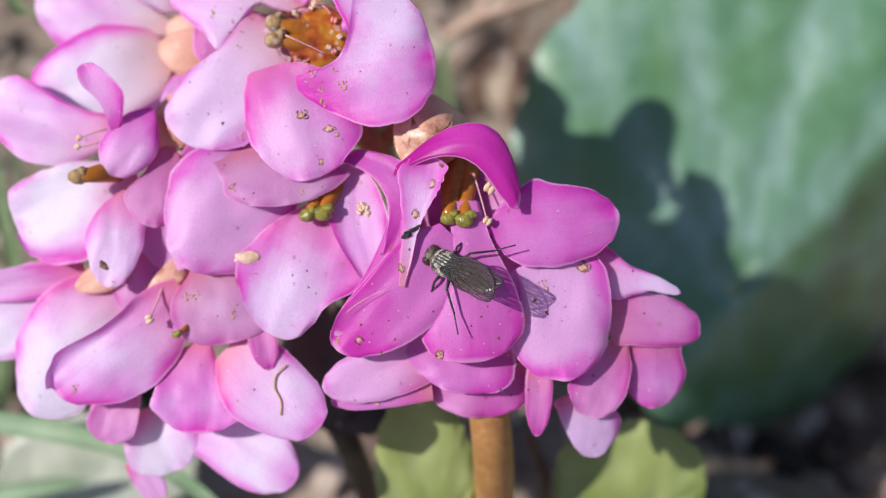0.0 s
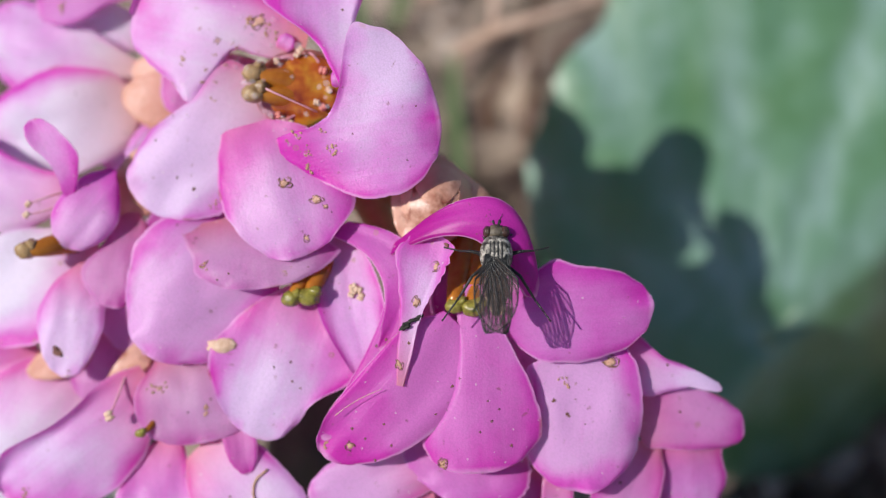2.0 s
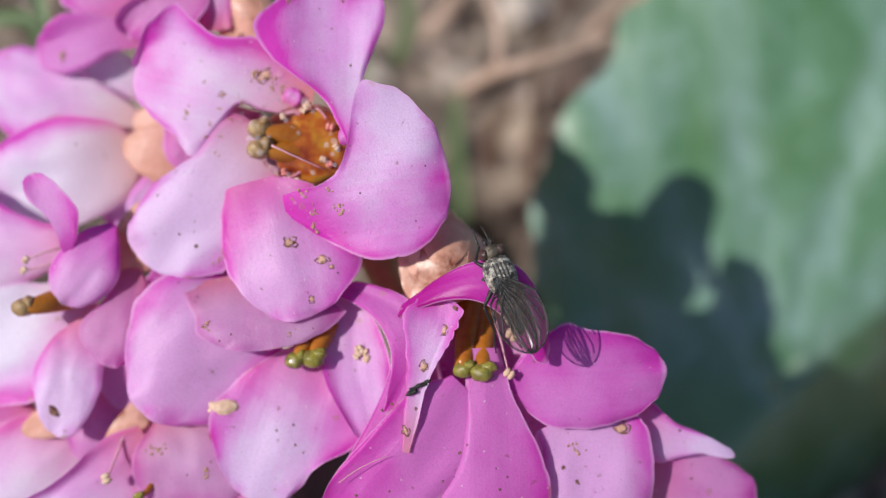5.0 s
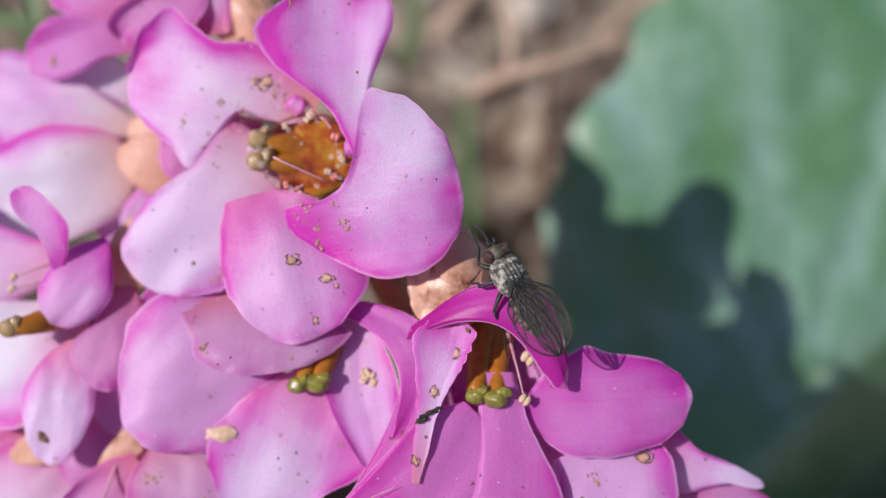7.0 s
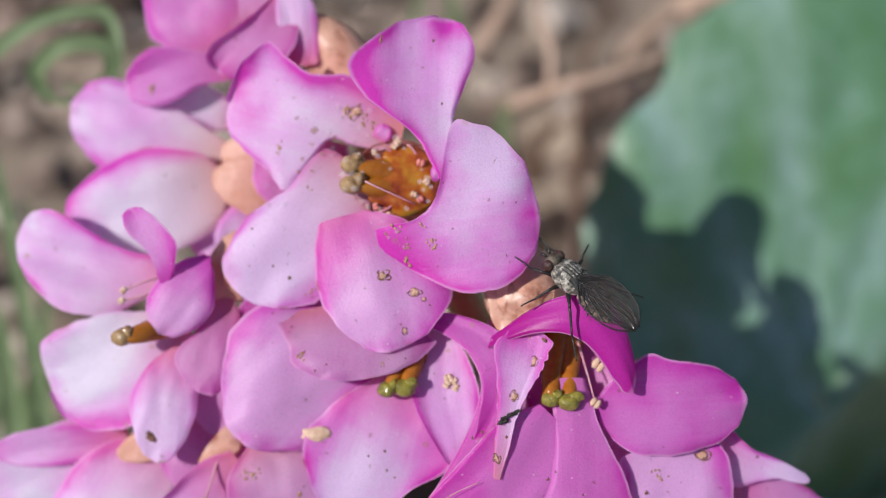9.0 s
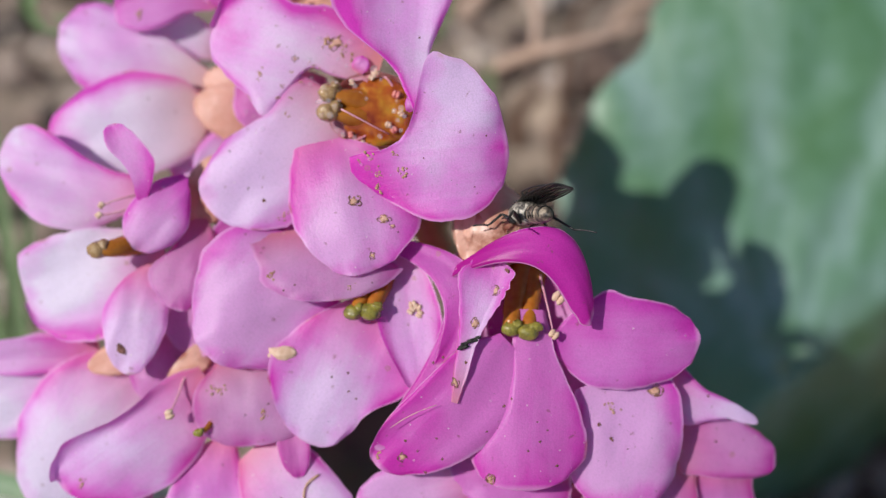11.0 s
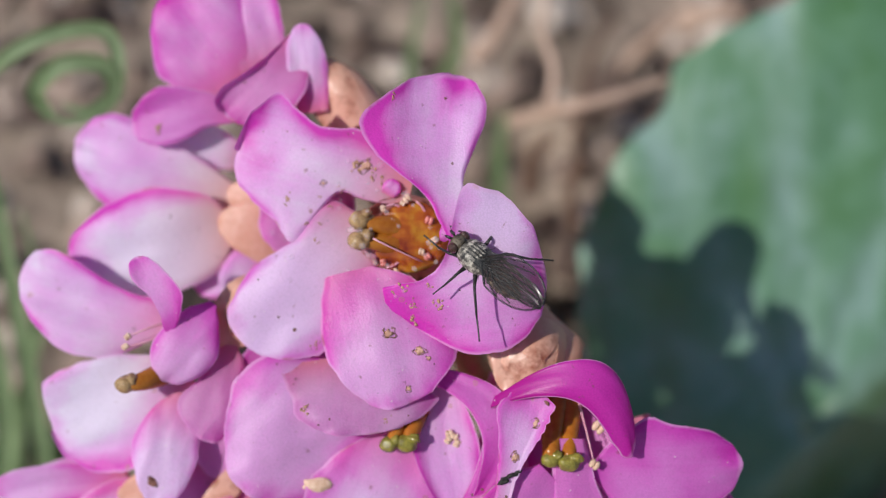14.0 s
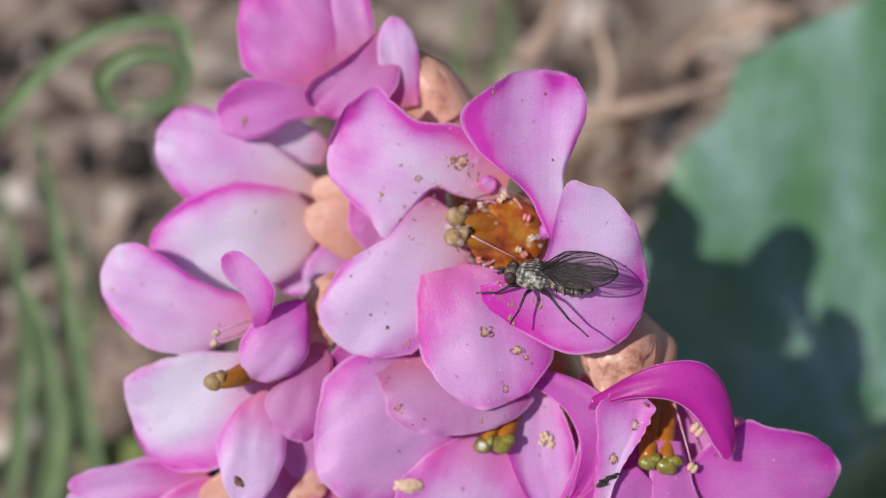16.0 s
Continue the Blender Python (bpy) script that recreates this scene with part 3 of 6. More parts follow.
carpel(nodding_flower, (-4.61, -0.96, -3.20), (-5.43, -2.97, -1.20), (-6.23, -4.41, -0.30), 1.30, 1.20, stigma_green)
for x, y in ((-2.20, -4.30), (-1.75, -4.05), (-1.60, -4.55), (-2.10, -3.85)):
    anther(nodding_flower, (x, y, -0.95), 0.55)

bell_flower = flower((3.68, 0.07, 2.80), "bell-shaped magenta bergenia flower with punctured petals")
petal(bell_flower, (6.21, -0.13, -2.60), (6.39, -4.50, -2.54), (6.57, -8.87, -2.00), (2.86, 3.05, 3.22, 3.34, 3.36, 3.16, 2.64, 1.70), (2.86, 3.05, 3.22, 3.34, 3.36, 3.16, 2.64, 1.70), rose, cup=0.25)
bell_flower_2 = petal(bell_flower, (7.51, -6.30, -0.40), (12.73, -6.23, 0.06), (17.95, -6.16, -0.60), (0.25, 1.66, 2.71, 3.47, 3.01, 2.72, 2.31, 1.57), (0.25, 2.12, 3.07, 3.44, 3.43, 3.15, 2.65, 1.80), hot, cup=-0.15, peach=0)
bell_flower_3 = petal(bell_flower, (4.18, -5.93, 0.40), (-0.32, -10.38, 0.95), (-4.83, -14.82, 0.20), (2.43, 4.20, 4.65, 4.81, 4.51, 4.01, 3.22, 2.19), (0.25, 1.19, 1.59, 1.63, 1.62, 1.61, 1.38, 0.94), blushed, cup=-0.12, fold_right=0.1, peach=0, root=0.05, tipped=0.1)
bell_flower_4 = petal(bell_flower, (6.11, -4.16, -0.20), (5.95, -10.42, 0.85), (5.79, -16.68, 0.60), (1.14, 1.49, 1.91, 2.82, 3.65, 4.22, 4.19, 2.94), (1.21, 1.18, 1.15, 1.25, 1.58, 2.64, 3.76, 3.25), blushed, cup=-0.14, peach=0, root=0.05, tipped=0.3)
bell_flower_5 = petal(bell_flower, (1.25, -2.92, -0.50), (0.06, -8.23, 0.20), (-4.56, -13.94, 0.30), (0.95, 1.07, 1.18, 1.25, 1.27, 1.19, 1.00, 0.64), (0.95, 1.07, 1.18, 1.25, 1.27, 1.19, 1.00, 0.64), hot, cup=-0.2, wave=0.5, peach=0)
bell_flower_6 = petal(bell_flower, (0.88, -10.45, 1.10), (2.09, -5.48, 1.20), (3.30, -0.51, 0.80), (0.25, 0.46, 0.64, 0.78, 1.03, 1.45, 1.88, 1.28), (0.25, 0.36, 0.45, 0.49, 0.81, 1.37, 1.76, 1.99), pale, cup=0.15, fold_right=0.3, ragged=0.12)
petal(bell_flower, (0.88, -1.42, 0.40), (7.10, 0.19, 2.40), (10.25, -4.85, 1.20), (0.46, 0.79, 1.11, 1.38, 1.60, 1.70, 1.60, 1.15), (0.46, 0.79, 1.11, 1.38, 1.60, 1.75, 1.65, 1.20), deep, cup=-0.4, roll=-10, peach=0)
carpel(bell_flower, (5.84, -0.34, -3.20), (5.20, -3.16, -1.50), (4.76, -5.42, 0.40), 1.90, 1.20, stigma_green)
carpel(bell_flower, (6.88, -0.34, -3.20), (6.33, -3.16, -1.50), (5.99, -5.65, 0.50), 1.60, 1.35, stigma_green)
anther(bell_flower, (8.08, -3.29, 0.20), 0.90)
anther(bell_flower, (7.75, -5.82, 0.40), 0.70)
filament(bell_flower, (6.77, -1.15, -2.00), (7.29, -3.54, -0.60), (7.67, -5.58, 0.35), 0.12)
calyx(bell_flower, (3.81, 4.82, -6.50), (3.49, 1.94, -3.20), (3.37, -0.41, -0.60), 5.40)
sepal(bell_flower, (5.83, 3.55, -3.60), (3.94, 2.08, -1.40), (1.73, -1.00, -0.30), 6.40)
bell_flower_8 = petal(bell_flower, (13.00, -8.77, -1.00), (12.67, -13.66, -0.70), (12.35, -18.55, -1.20), (3.19, 3.94, 4.19, 4.31, 4.29, 4.11, 3.52, 2.40), (0.25, 3.36, 3.25, 3.11, 3.11, 3.63, 3.08, 2.09), pink, cup=-0.15, peach=0, root=0.1, flush_left=0.25)

side_flower = flower((17.49, -13.95, -6.00), "small glossy pink bergenia flower turned aside")
side_flower_1 = petal(side_flower, (15.56, -9.47, -2.60), (19.16, -10.92, -2.38), (22.76, -12.36, -2.80), (1.60, 1.76, 1.33, 0.86, 0.78, 0.71, 0.55, 0.40), (0.30, 1.64, 1.95, 2.09, 1.36, 0.63, 0.49, 0.33), pale, cup=-0.2)
side_flower_2 = petal(side_flower, (16.64, -14.38, -3.20), (20.55, -14.87, -3.30), (24.46, -15.36, -4.20), (1.93, 2.13, 2.35, 2.60, 2.56, 2.38, 1.89, 1.31), (0.25, 1.65, 1.67, 1.69, 1.66, 1.56, 1.48, 1.10), rose, cup=-0.25)
side_flower_3 = petal(side_flower, (20.55, -15.84, -4.20), (20.53, -18.71, -4.20), (20.50, -21.57, -5.00), (0.25, 2.12, 2.28, 2.47, 2.56, 2.29, 1.79, 1.22), (0.25, 2.34, 2.41, 2.48, 2.43, 2.22, 1.99, 1.36), wet, cup=-0.2)
side_flower_4 = petal(side_flower, (17.28, -15.70, -3.60), (16.10, -18.81, -3.38), (14.92, -21.92, -3.80), (1.34, 1.67, 2.04, 2.17, 2.27, 2.09, 1.77, 1.21), (0.13, 1.22, 1.45, 1.75, 2.15, 2.43, 1.90, 1.29), rose, cup=0.15)
side_flower_5 = petal(side_flower, (14.89, -19.66, -5.00), (15.02, -22.56, -4.98), (15.15, -25.46, -5.60), (0.25, 0.62, 1.65, 2.54, 2.69, 2.37, 1.85, 1.26), (0.25, 2.54, 2.44, 2.29, 1.96, 1.64, 1.28, 0.87), wet, cup=-0.2)
side_flower_6 = petal(side_flower, (11.20, -17.30, -2.60), (10.90, -20.15, -2.54), (10.60, -23.01, -2.80), (0.98, 1.04, 1.08, 1.08, 1.03, 0.92, 0.75, 0.47), (0.98, 1.04, 1.08, 1.08, 1.03, 0.92, 0.75, 0.47), rose, cup=0.2)
calyx(side_flower, (14.03, -13.79, -9.00), (15.69, -13.84, -6.50), (17.30, -13.90, -4.50), 2.60)

lower_flower = flower((5.71, -15.03, -5.00), "hanging mauve bergenia flower under the cluster")
lower_flower_1 = petal(lower_flower, (6.49, -17.05, -3.40), (6.40, -19.24, -3.24), (6.30, -21.43, -3.40), (3.80, 3.99, 4.15, 4.22, 4.13, 3.77, 3.09, 1.96), (3.80, 3.99, 4.15, 4.22, 4.13, 3.77, 3.09, 1.96), rose, cup=-0.15)
lower_flower_2 = petal(lower_flower, (2.53, -18.79, -2.80), (-1.56, -19.04, -2.72), (-5.66, -19.28, -2.80), (0.85, 0.90, 0.95, 0.99, 0.99, 0.93, 0.78, 0.50), (0.85, 0.90, 0.95, 0.99, 0.99, 0.93, 0.78, 0.50), hot, cup=0.1)
petal(lower_flower, (2.71, -16.29, -2.20), (-1.70, -17.19, -1.86), (-6.11, -18.10, -2.00), (1.73, 1.90, 2.06, 2.15, 2.14, 1.97, 1.63, 1.04), (1.73, 1.90, 2.06, 2.15, 2.14, 1.97, 1.63, 1.04), pink, cup=-0.15)
lower_flower_4 = petal(lower_flower, (5.51, -14.67, -2.00), (4.82, -16.79, -1.48), (4.13, -18.92, -1.60), (3.81, 4.10, 4.35, 4.48, 4.41, 4.04, 3.32, 2.11), (3.81, 4.10, 4.35, 4.48, 4.41, 4.04, 3.32, 2.11), hot, cup=-0.15)
calyx(lower_flower, (7.75, -13.38, -8.50), (6.92, -14.70, -6.50), (6.12, -15.96, -4.60), 2.60)

left_flower = flower((-19.71, 3.13, -5.00), "pink bergenia flower with orange pistil and curled petal")
petal(left_flower, (-21.77, 3.71, -4.80), (-27.46, 5.72, -4.50), (-33.15, 7.72, -5.20), (0.25, 1.88, 3.41, 4.16, 4.36, 3.95, 3.08, 2.10), (0.25, 1.25, 1.05, 1.15, 1.59, 2.13, 2.27, 1.71), white, cup=0.2)
petal(left_flower, (-20.66, -0.08, -4.40), (-25.84, -1.89, -3.95), (-31.03, -3.69, -4.30), (2.84, 3.71, 4.20, 4.71, 4.88, 4.56, 4.04, 2.75), (1.04, 1.98, 2.65, 3.26, 3.55, 3.66, 3.59, 3.27), white, cup=0.1, fold_left=0.15, flush_left=0.8)
left_flower_3 = petal(left_flower, (-21.39, -1.14, -3.40), (-22.03, -5.10, -2.30), (-22.67, -9.06, -2.00), (0.25, 1.43, 1.91, 2.08, 2.10, 1.88, 1.52, 1.03), (0.25, 1.45, 2.07, 2.59, 2.67, 2.16, 1.69, 1.15), pale, cup=-0.15)
petal(left_flower, (-17.47, 2.27, -3.40), (-18.17, -1.11, -2.20), (-18.86, -4.48, -1.80), (0.25, 0.95, 1.22, 1.20, 1.13, 1.11, 1.14, 0.77), (0.25, 1.27, 1.43, 1.79, 2.71, 2.94, 2.29, 1.56), veil, cup=-0.15)
petal(left_flower, (-18.51, 5.12, -2.60), (-20.23, 2.47, -1.30), (-21.95, -0.17, -1.70), (0.10, 0.92, 1.60, 2.14, 2.24, 2.05, 1.61, 1.09), (0.54, 1.33, 1.77, 2.02, 2.24, 2.24, 1.89, 1.28), pink, cup=-0.2, fold_left=-0.2, peach=0)
petal(left_flower, (-21.45, 3.30, -1.60), (-22.39, 6.02, -0.58), (-23.34, 8.74, -0.20), (0.25, 0.27, 0.01, 0.01, 0.28, 0.70, 0.77, 0.63), (0.35, 0.97, 1.56, 2.09, 2.03, 1.69, 1.32, 0.90), pink, cup=0.3, peach=0)
carpel(left_flower, (-22.00, 0.48, -3.20), (-23.20, 0.09, -1.40), (-24.45, -0.10, -0.90), 1.50, 1.35, stigma_brown)
filament(left_flower, (-21.89, 3.95, -3.00), (-23.09, 3.64, -2.20), (-24.50, 3.10, -1.80), 0.16)
filament(left_flower, (-21.90, 3.35, -3.00), (-23.11, 2.73, -2.20), (-24.67, 2.39, -1.80), 0.16)
anther(left_flower, (-24.47, 3.11, -1.70), 0.50)
anther(left_flower, (-24.64, 2.40, -1.70), 0.50)
calyx(left_flower, (-14.73, 6.62, -8.00), (-16.09, 4.70, -5.60), (-17.46, 2.42, -3.80), 4.80)

pale_flower = flower((-16.80, 10.46, -8.00), "pale pink bergenia flower with salmon calyx, behind the others")
petal(pale_flower, (-17.65, 15.62, -9.40), (-20.16, 16.63, -8.90), (-22.66, 17.64, -9.00), (0.90, 1.17, 1.43, 1.66, 1.78, 1.77, 1.55, 1.03), (0.90, 1.17, 1.43, 1.66, 1.78, 1.77, 1.55, 1.03), white, cup=0.1)
petal(pale_flower, (-17.34, 13.06, -8.60), (-23.72, 15.01, -7.90), (-30.11, 16.95, -8.60), (0.97, 1.98, 2.11, 2.60, 3.13, 3.87, 3.41, 2.32), (0.25, 0.71, 1.41, 2.00, 2.55, 2.99, 3.12, 2.38), white, cup=-0.15, root=-0.25, peach=1)
petal(pale_flower, (-16.99, 8.30, -9.00), (-19.23, 7.21, -8.48), (-21.46, 6.12, -8.60), (1.38, 1.52, 1.66, 1.78, 1.84, 1.82, 1.59, 1.05), (1.38, 1.52, 1.66, 1.78, 1.84, 1.82, 1.59, 1.05), white, cup=0.1)
pale_flower_4 = petal(pale_flower, (-17.57, 10.80, -7.40), (-23.93, 9.40, -6.40), (-30.29, 8.00, -6.80), (0.25, 2.66, 3.52, 3.86, 4.06, 3.61, 2.82, 1.92), (0.25, 2.40, 3.34, 3.97, 4.08, 3.67, 2.94, 2.00), white, cup=-0.18, root=-0.25, peach=1, flush_right=0.5)
calyx(pale_flower, (-12.06, 8.62, -11.50), (-13.68, 9.33, -10.20), (-15.25, 9.93, -9.00), 3.40, salmon)
sepal(pale_flower, (-11.82, 8.48, -9.00), (-14.76, 9.95, -6.20), (-18.90, 11.25, -6.15), 5.00, salmon)
sepal(pale_flower, (-12.30, 10.20, -9.60), (-14.93, 11.94, -7.20), (-18.40, 13.30, -7.30), 4.20, salmon)

upper_flower = flower((-13.16, 22.78, -8.00), "pink bergenia flower highest on the stalk with tan calyx")
petal(upper_flower, (-15.39, 21.85, -7.20), (-16.39, 25.49, -6.70), (-17.38, 29.14, -7.00), (1.62, 1.88, 2.13, 2.35, 2.47, 2.45, 2.14, 1.42), (1.62, 1.88, 2.13, 2.35, 2.47, 2.45, 2.14, 1.42), pink, cup=0.1)
petal(upper_flower, (-16.75, 21.44, -7.20), (-19.51, 24.77, -6.49), (-22.27, 28.10, -6.90), (2.66, 3.47, 4.26, 4.62, 4.82, 4.02, 3.13, 2.13), (1.26, 2.32, 3.10, 3.74, 3.86, 3.87, 3.02, 2.05), pink, cup=-0.15, root=0.9)
upper_flower_3 = petal(upper_flower, (-16.57, 19.39, -7.40), (-21.00, 18.68, -7.00), (-25.44, 17.96, -7.30), (0.23, 0.89, 0.88, 0.98, 1.47, 1.72, 1.57, 1.07), (0.02, 0.80, 1.36, 1.93, 2.43, 2.61, 2.15, 1.46), hot, cup=0.15)
petal(upper_flower, (-12.59, 24.75, -6.20), (-15.39, 21.77, -5.17), (-18.19, 18.79, -5.10), (0.80, 2.00, 2.82, 3.49, 3.60, 3.50, 2.85, 1.94), (0.31, 0.42, 0.35, 0.40, 0.59, 0.90, 1.18, 1.05), rose, cup=0.25, fold_right=0.4)
petal(upper_flower, (-11.66, 18.81, -5.40), (-12.05, 22.01, -5.24), (-12.44, 25.21, -5.40), (1.09, 1.23, 1.35, 1.44, 1.46, 1.37, 1.14, 0.74), (1.09, 1.23, 1.35, 1.44, 1.46, 1.37, 1.14, 0.74), pale, cup=-0.1)
calyx(upper_flower, (-6.67, 15.98, -9.00), (-8.59, 18.60, -7.60), (-11.06, 22.58, -6.60), 4.20)
sepal(upper_flower, (-7.27, 16.93, -7.40), (-9.92, 19.45, -5.80), (-11.94, 22.67, -5.80), 3.80)

spreading_flower = flower((-19.14, -11.62, -6.00), "spreading pink bergenia flower low on the cluster")
petal(spreading_flower, (-25.83, -8.35, -6.50), (-31.34, -10.37, -5.85), (-36.86, -12.39, -6.00), (2.37, 2.84, 3.28, 3.59, 3.64, 3.42, 2.87, 1.84), (2.37, 2.84, 3.28, 3.59, 3.64, 3.42, 2.87, 1.84), white, cup=0.1)
petal(spreading_flower, (-26.02, -7.77, -5.80), (-31.02, -8.09, -5.46), (-36.01, -8.41, -5.60), (0.94, 1.13, 1.30, 1.43, 1.45, 1.36, 1.14, 0.73), (0.94, 1.13, 1.30, 1.43, 1.45, 1.36, 1.14, 0.73), pink, cup=0.3)
petal(spreading_flower, (-23.14, -7.97, -5.00), (-26.69, -13.49, -4.11), (-30.24, -19.00, -4.50), (1.18, 2.64, 2.74, 2.86, 2.87, 2.91, 3.26, 2.22), (0.82, 3.00, 4.12, 4.70, 4.73, 4.27, 3.33, 2.27), white, cup=-0.18)
petal(spreading_flower, (-21.50, -19.11, -7.00), (-20.57, -21.89, -6.76), (-19.64, -24.66, -7.00), (2.41, 2.65, 2.88, 3.09, 3.20, 3.16, 2.77, 1.83), (2.41, 2.65, 2.88, 3.09, 3.20, 3.16, 2.77, 1.83), white, cup=0.1)
petal(spreading_flower, (-23.16, -17.40, -5.00), (-23.85, -19.54, -4.84), (-24.55, -21.68, -5.00), (1.74, 1.83, 1.92, 2.00, 2.04, 2.02, 1.76, 1.17), (1.74, 1.83, 1.92, 2.00, 2.04, 2.02, 1.76, 1.17), rose, cup=0.1)
petal(spreading_flower, (-23.30, -23.56, -7.40), (-22.11, -25.27, -7.32), (-20.93, -26.97, -7.40), (0.86, 0.94, 1.03, 1.10, 1.14, 1.13, 0.99, 0.65), (0.86, 0.94, 1.03, 1.10, 1.14, 1.13, 0.99, 0.65), pink, cup=0.1)
petal(spreading_flower, (-17.99, -20.01, -6.80), (-13.63, -22.95, -5.88), (-9.27, -25.89, -5.60), (2.44, 2.59, 2.72, 2.83, 2.87, 2.76, 2.34, 1.52), (2.44, 2.59, 2.72, 2.83, 2.87, 2.76, 2.34, 1.52), white, cup=-0.1, peach=0)
petal(spreading_flower, (-16.22, -13.83, -3.80), (-16.46, -17.48, -3.06), (-16.69, -21.13, -2.80), (1.07, 1.35, 1.65, 1.99, 2.53, 3.15, 3.69, 2.51), (0.25, 1.79, 2.58, 2.94, 3.34, 3.55, 2.77, 1.88), pale, cup=0.15)
spreading_flower_9 = petal(spreading_flower, (-13.29, -14.11, -3.00), (-10.07, -17.84, -1.66), (-6.85, -21.57, -1.60), (0.54, 1.83, 2.63, 2.87, 2.91, 2.87, 2.55, 1.99), (2.25, 3.03, 3.59, 3.88, 3.60, 3.03, 2.36, 1.61), white, cup=-0.18)
spreading_flower_10 = petal(spreading_flower, (-17.09, -9.63, -3.20), (-22.45, -13.26, -2.13), (-27.80, -16.89, -2.50), (1.06, 2.89, 3.93, 4.55, 4.70, 4.20, 3.28, 2.23), (1.25, 1.86, 1.87, 1.52, 1.57, 1.93, 2.15, 1.46), pale, cup=-0.1, fold_right=0.35)
spreading_flower_11 = petal(spreading_flower, (-14.44, -7.75, -2.80), (-13.98, -10.93, -1.80), (-13.52, -14.12, -1.60), (0.25, 1.86, 2.63, 2.96, 3.30, 3.47, 3.58, 3.68), (1.85, 2.77, 3.54, 3.98, 4.09, 4.00, 3.25, 2.21), veil, cup=-0.18)
filament(spreading_flower, (-18.66, -8.84, -3.20), (-18.90, -10.19, -2.20), (-19.25, -11.59, -1.00), 0.16)
anther(spreading_flower, (-19.32, -11.72, -0.90), 0.70)
carpel(spreading_flower, (-16.61, -11.73, -3.60), (-16.64, -12.59, -1.80), (-17.32, -13.06, -1.20), 0.50, 0.65, stigma_green)
calyx(spreading_flower, (-21.66, -5.13, -9.50), (-22.34, -6.13, -8.00), (-23.10, -7.33, -6.40), 2.60, salmon)
sepal(spreading_flower, (-21.99, -6.51, -4.60), (-23.47, -7.83, -3.90), (-26.20, -8.90, -4.20), 2.80, salmon)
petal(spreading_flower, (-18.54, -6.26, -5.00), (-19.44, -9.30, -4.64), (-20.34, -12.33, -4.60), (3.20, 3.50, 3.77, 3.97, 4.00, 3.75, 3.14, 2.02), (3.20, 3.50, 3.77, 3.97, 4.00, 3.75, 3.14, 2.02), rose, cup=0.1)
petal(nodding_flower, (-16.82, -0.55, -4.60), (-17.66, -4.21, -4.24), (-18.49, -7.88, -4.20), (2.44, 2.66, 2.87, 3.02, 3.04, 2.85, 2.39, 1.54), (2.44, 2.66, 2.87, 3.02, 3.04, 2.85, 2.39, 1.54), rose, cup=0.1)
open_flower_7 = petal(open_flower, (-11.42, 13.73, -5.40), (-12.26, 10.87, -5.22), (-13.10, 8.00, -5.20), (2.79, 3.05, 3.29, 3.46, 3.48, 3.27, 2.74, 1.76), (2.79, 3.05, 3.29, 3.46, 3.48, 3.27, 2.74, 1.76), rose, cup=0.1)
petal(spreading_flower, (-11.04, -12.05, -2.20), (-10.60, -14.20, -1.92), (-10.17, -16.36, -1.80), (0.88, 1.01, 1.12, 1.17, 1.14, 1.04, 0.85, 0.54), (0.88, 1.01, 1.12, 1.17, 1.14, 1.04, 0.85, 0.54), rose, cup=0.2)
petal(pale_flower, (-14.01, 8.76, -7.60), (-16.21, 6.68, -7.14), (-18.41, 4.59, -7.00), (2.33, 2.48, 2.62, 2.72, 2.73, 2.57, 2.15, 1.38), (2.33, 2.48, 2.62, 2.72, 2.73, 2.57, 2.15, 1.38), white, cup=0.1)
# two unseen back petals, added to close lit gaps in the shadow on the leaf
petal(bell_flower, (4.48, -0.34, -4.60), (4.26, -7.26, -4.42), (4.05, -14.19, -4.40), (3.53, 3.85, 4.15, 4.37, 4.40, 4.13, 3.46, 2.23), (3.53, 3.85, 4.15, 4.37, 4.40, 4.13, 3.46, 2.23), rose, cup=0.1)
petal(bell_flower, (9.47, -4.11, -4.20), (10.94, -9.13, -4.12), (12.40, -14.15, -4.20), (3.01, 3.29, 3.55, 3.73, 3.76, 3.53, 2.95, 1.90), (3.01, 3.29, 3.55, 3.73, 3.76, 3.53, 2.95, 1.90), rose, cup=0.1)
petal(nodding_flower, (-13.08, -3.31, -3.80), (-12.41, -0.04, -3.44), (-11.74, 3.24, -3.40), (3.70, 4.04, 4.35, 4.58, 4.61, 4.33, 3.63, 2.33), (3.70, 4.04, 4.35, 4.58, 4.61, 4.33, 3.63, 2.33), rose, cup=0.1)
sepal(left_flower, (-15.49, 6.02, -4.80), (-17.05, 4.27, -3.60), (-19.17, 1.92, -3.40), 4.20)
sepal(spreading_flower, (-17.58, -7.50, -4.60), (-18.37, -8.39, -3.90), (-20.21, -9.66, -3.90), 2.00)

# ---- spots, deposits and droplets on the petals ----
scab(open_flower_4, (-6.12, 3.42, 0.48), (0.13, 0.13, 0.98), 0.9, long=1.2)
scab(open_flower_4, (-4.06, 2.17, 0.48), (-0.02, 0.13, 0.99), 0.7, long=1.5, turn=-20)
scab(open_flower_4, (-3.46, 1.67, 0.51), (0.08, 0.07, 0.99), 0.4)
scab(open_flower_3, (-12.79, 3.45, -1.45), (-0.03, 0.08, 1.00), 0.5, ringed=False)
scab(open_flower_3, (-13.89, 4.32, -1.55), (0.01, -0.18, 0.98), 0.35, ringed=False)
crust(open_flower_3, (-11.42, 2.31, -1.69), (0.12, -0.19, 0.97), 0.8)
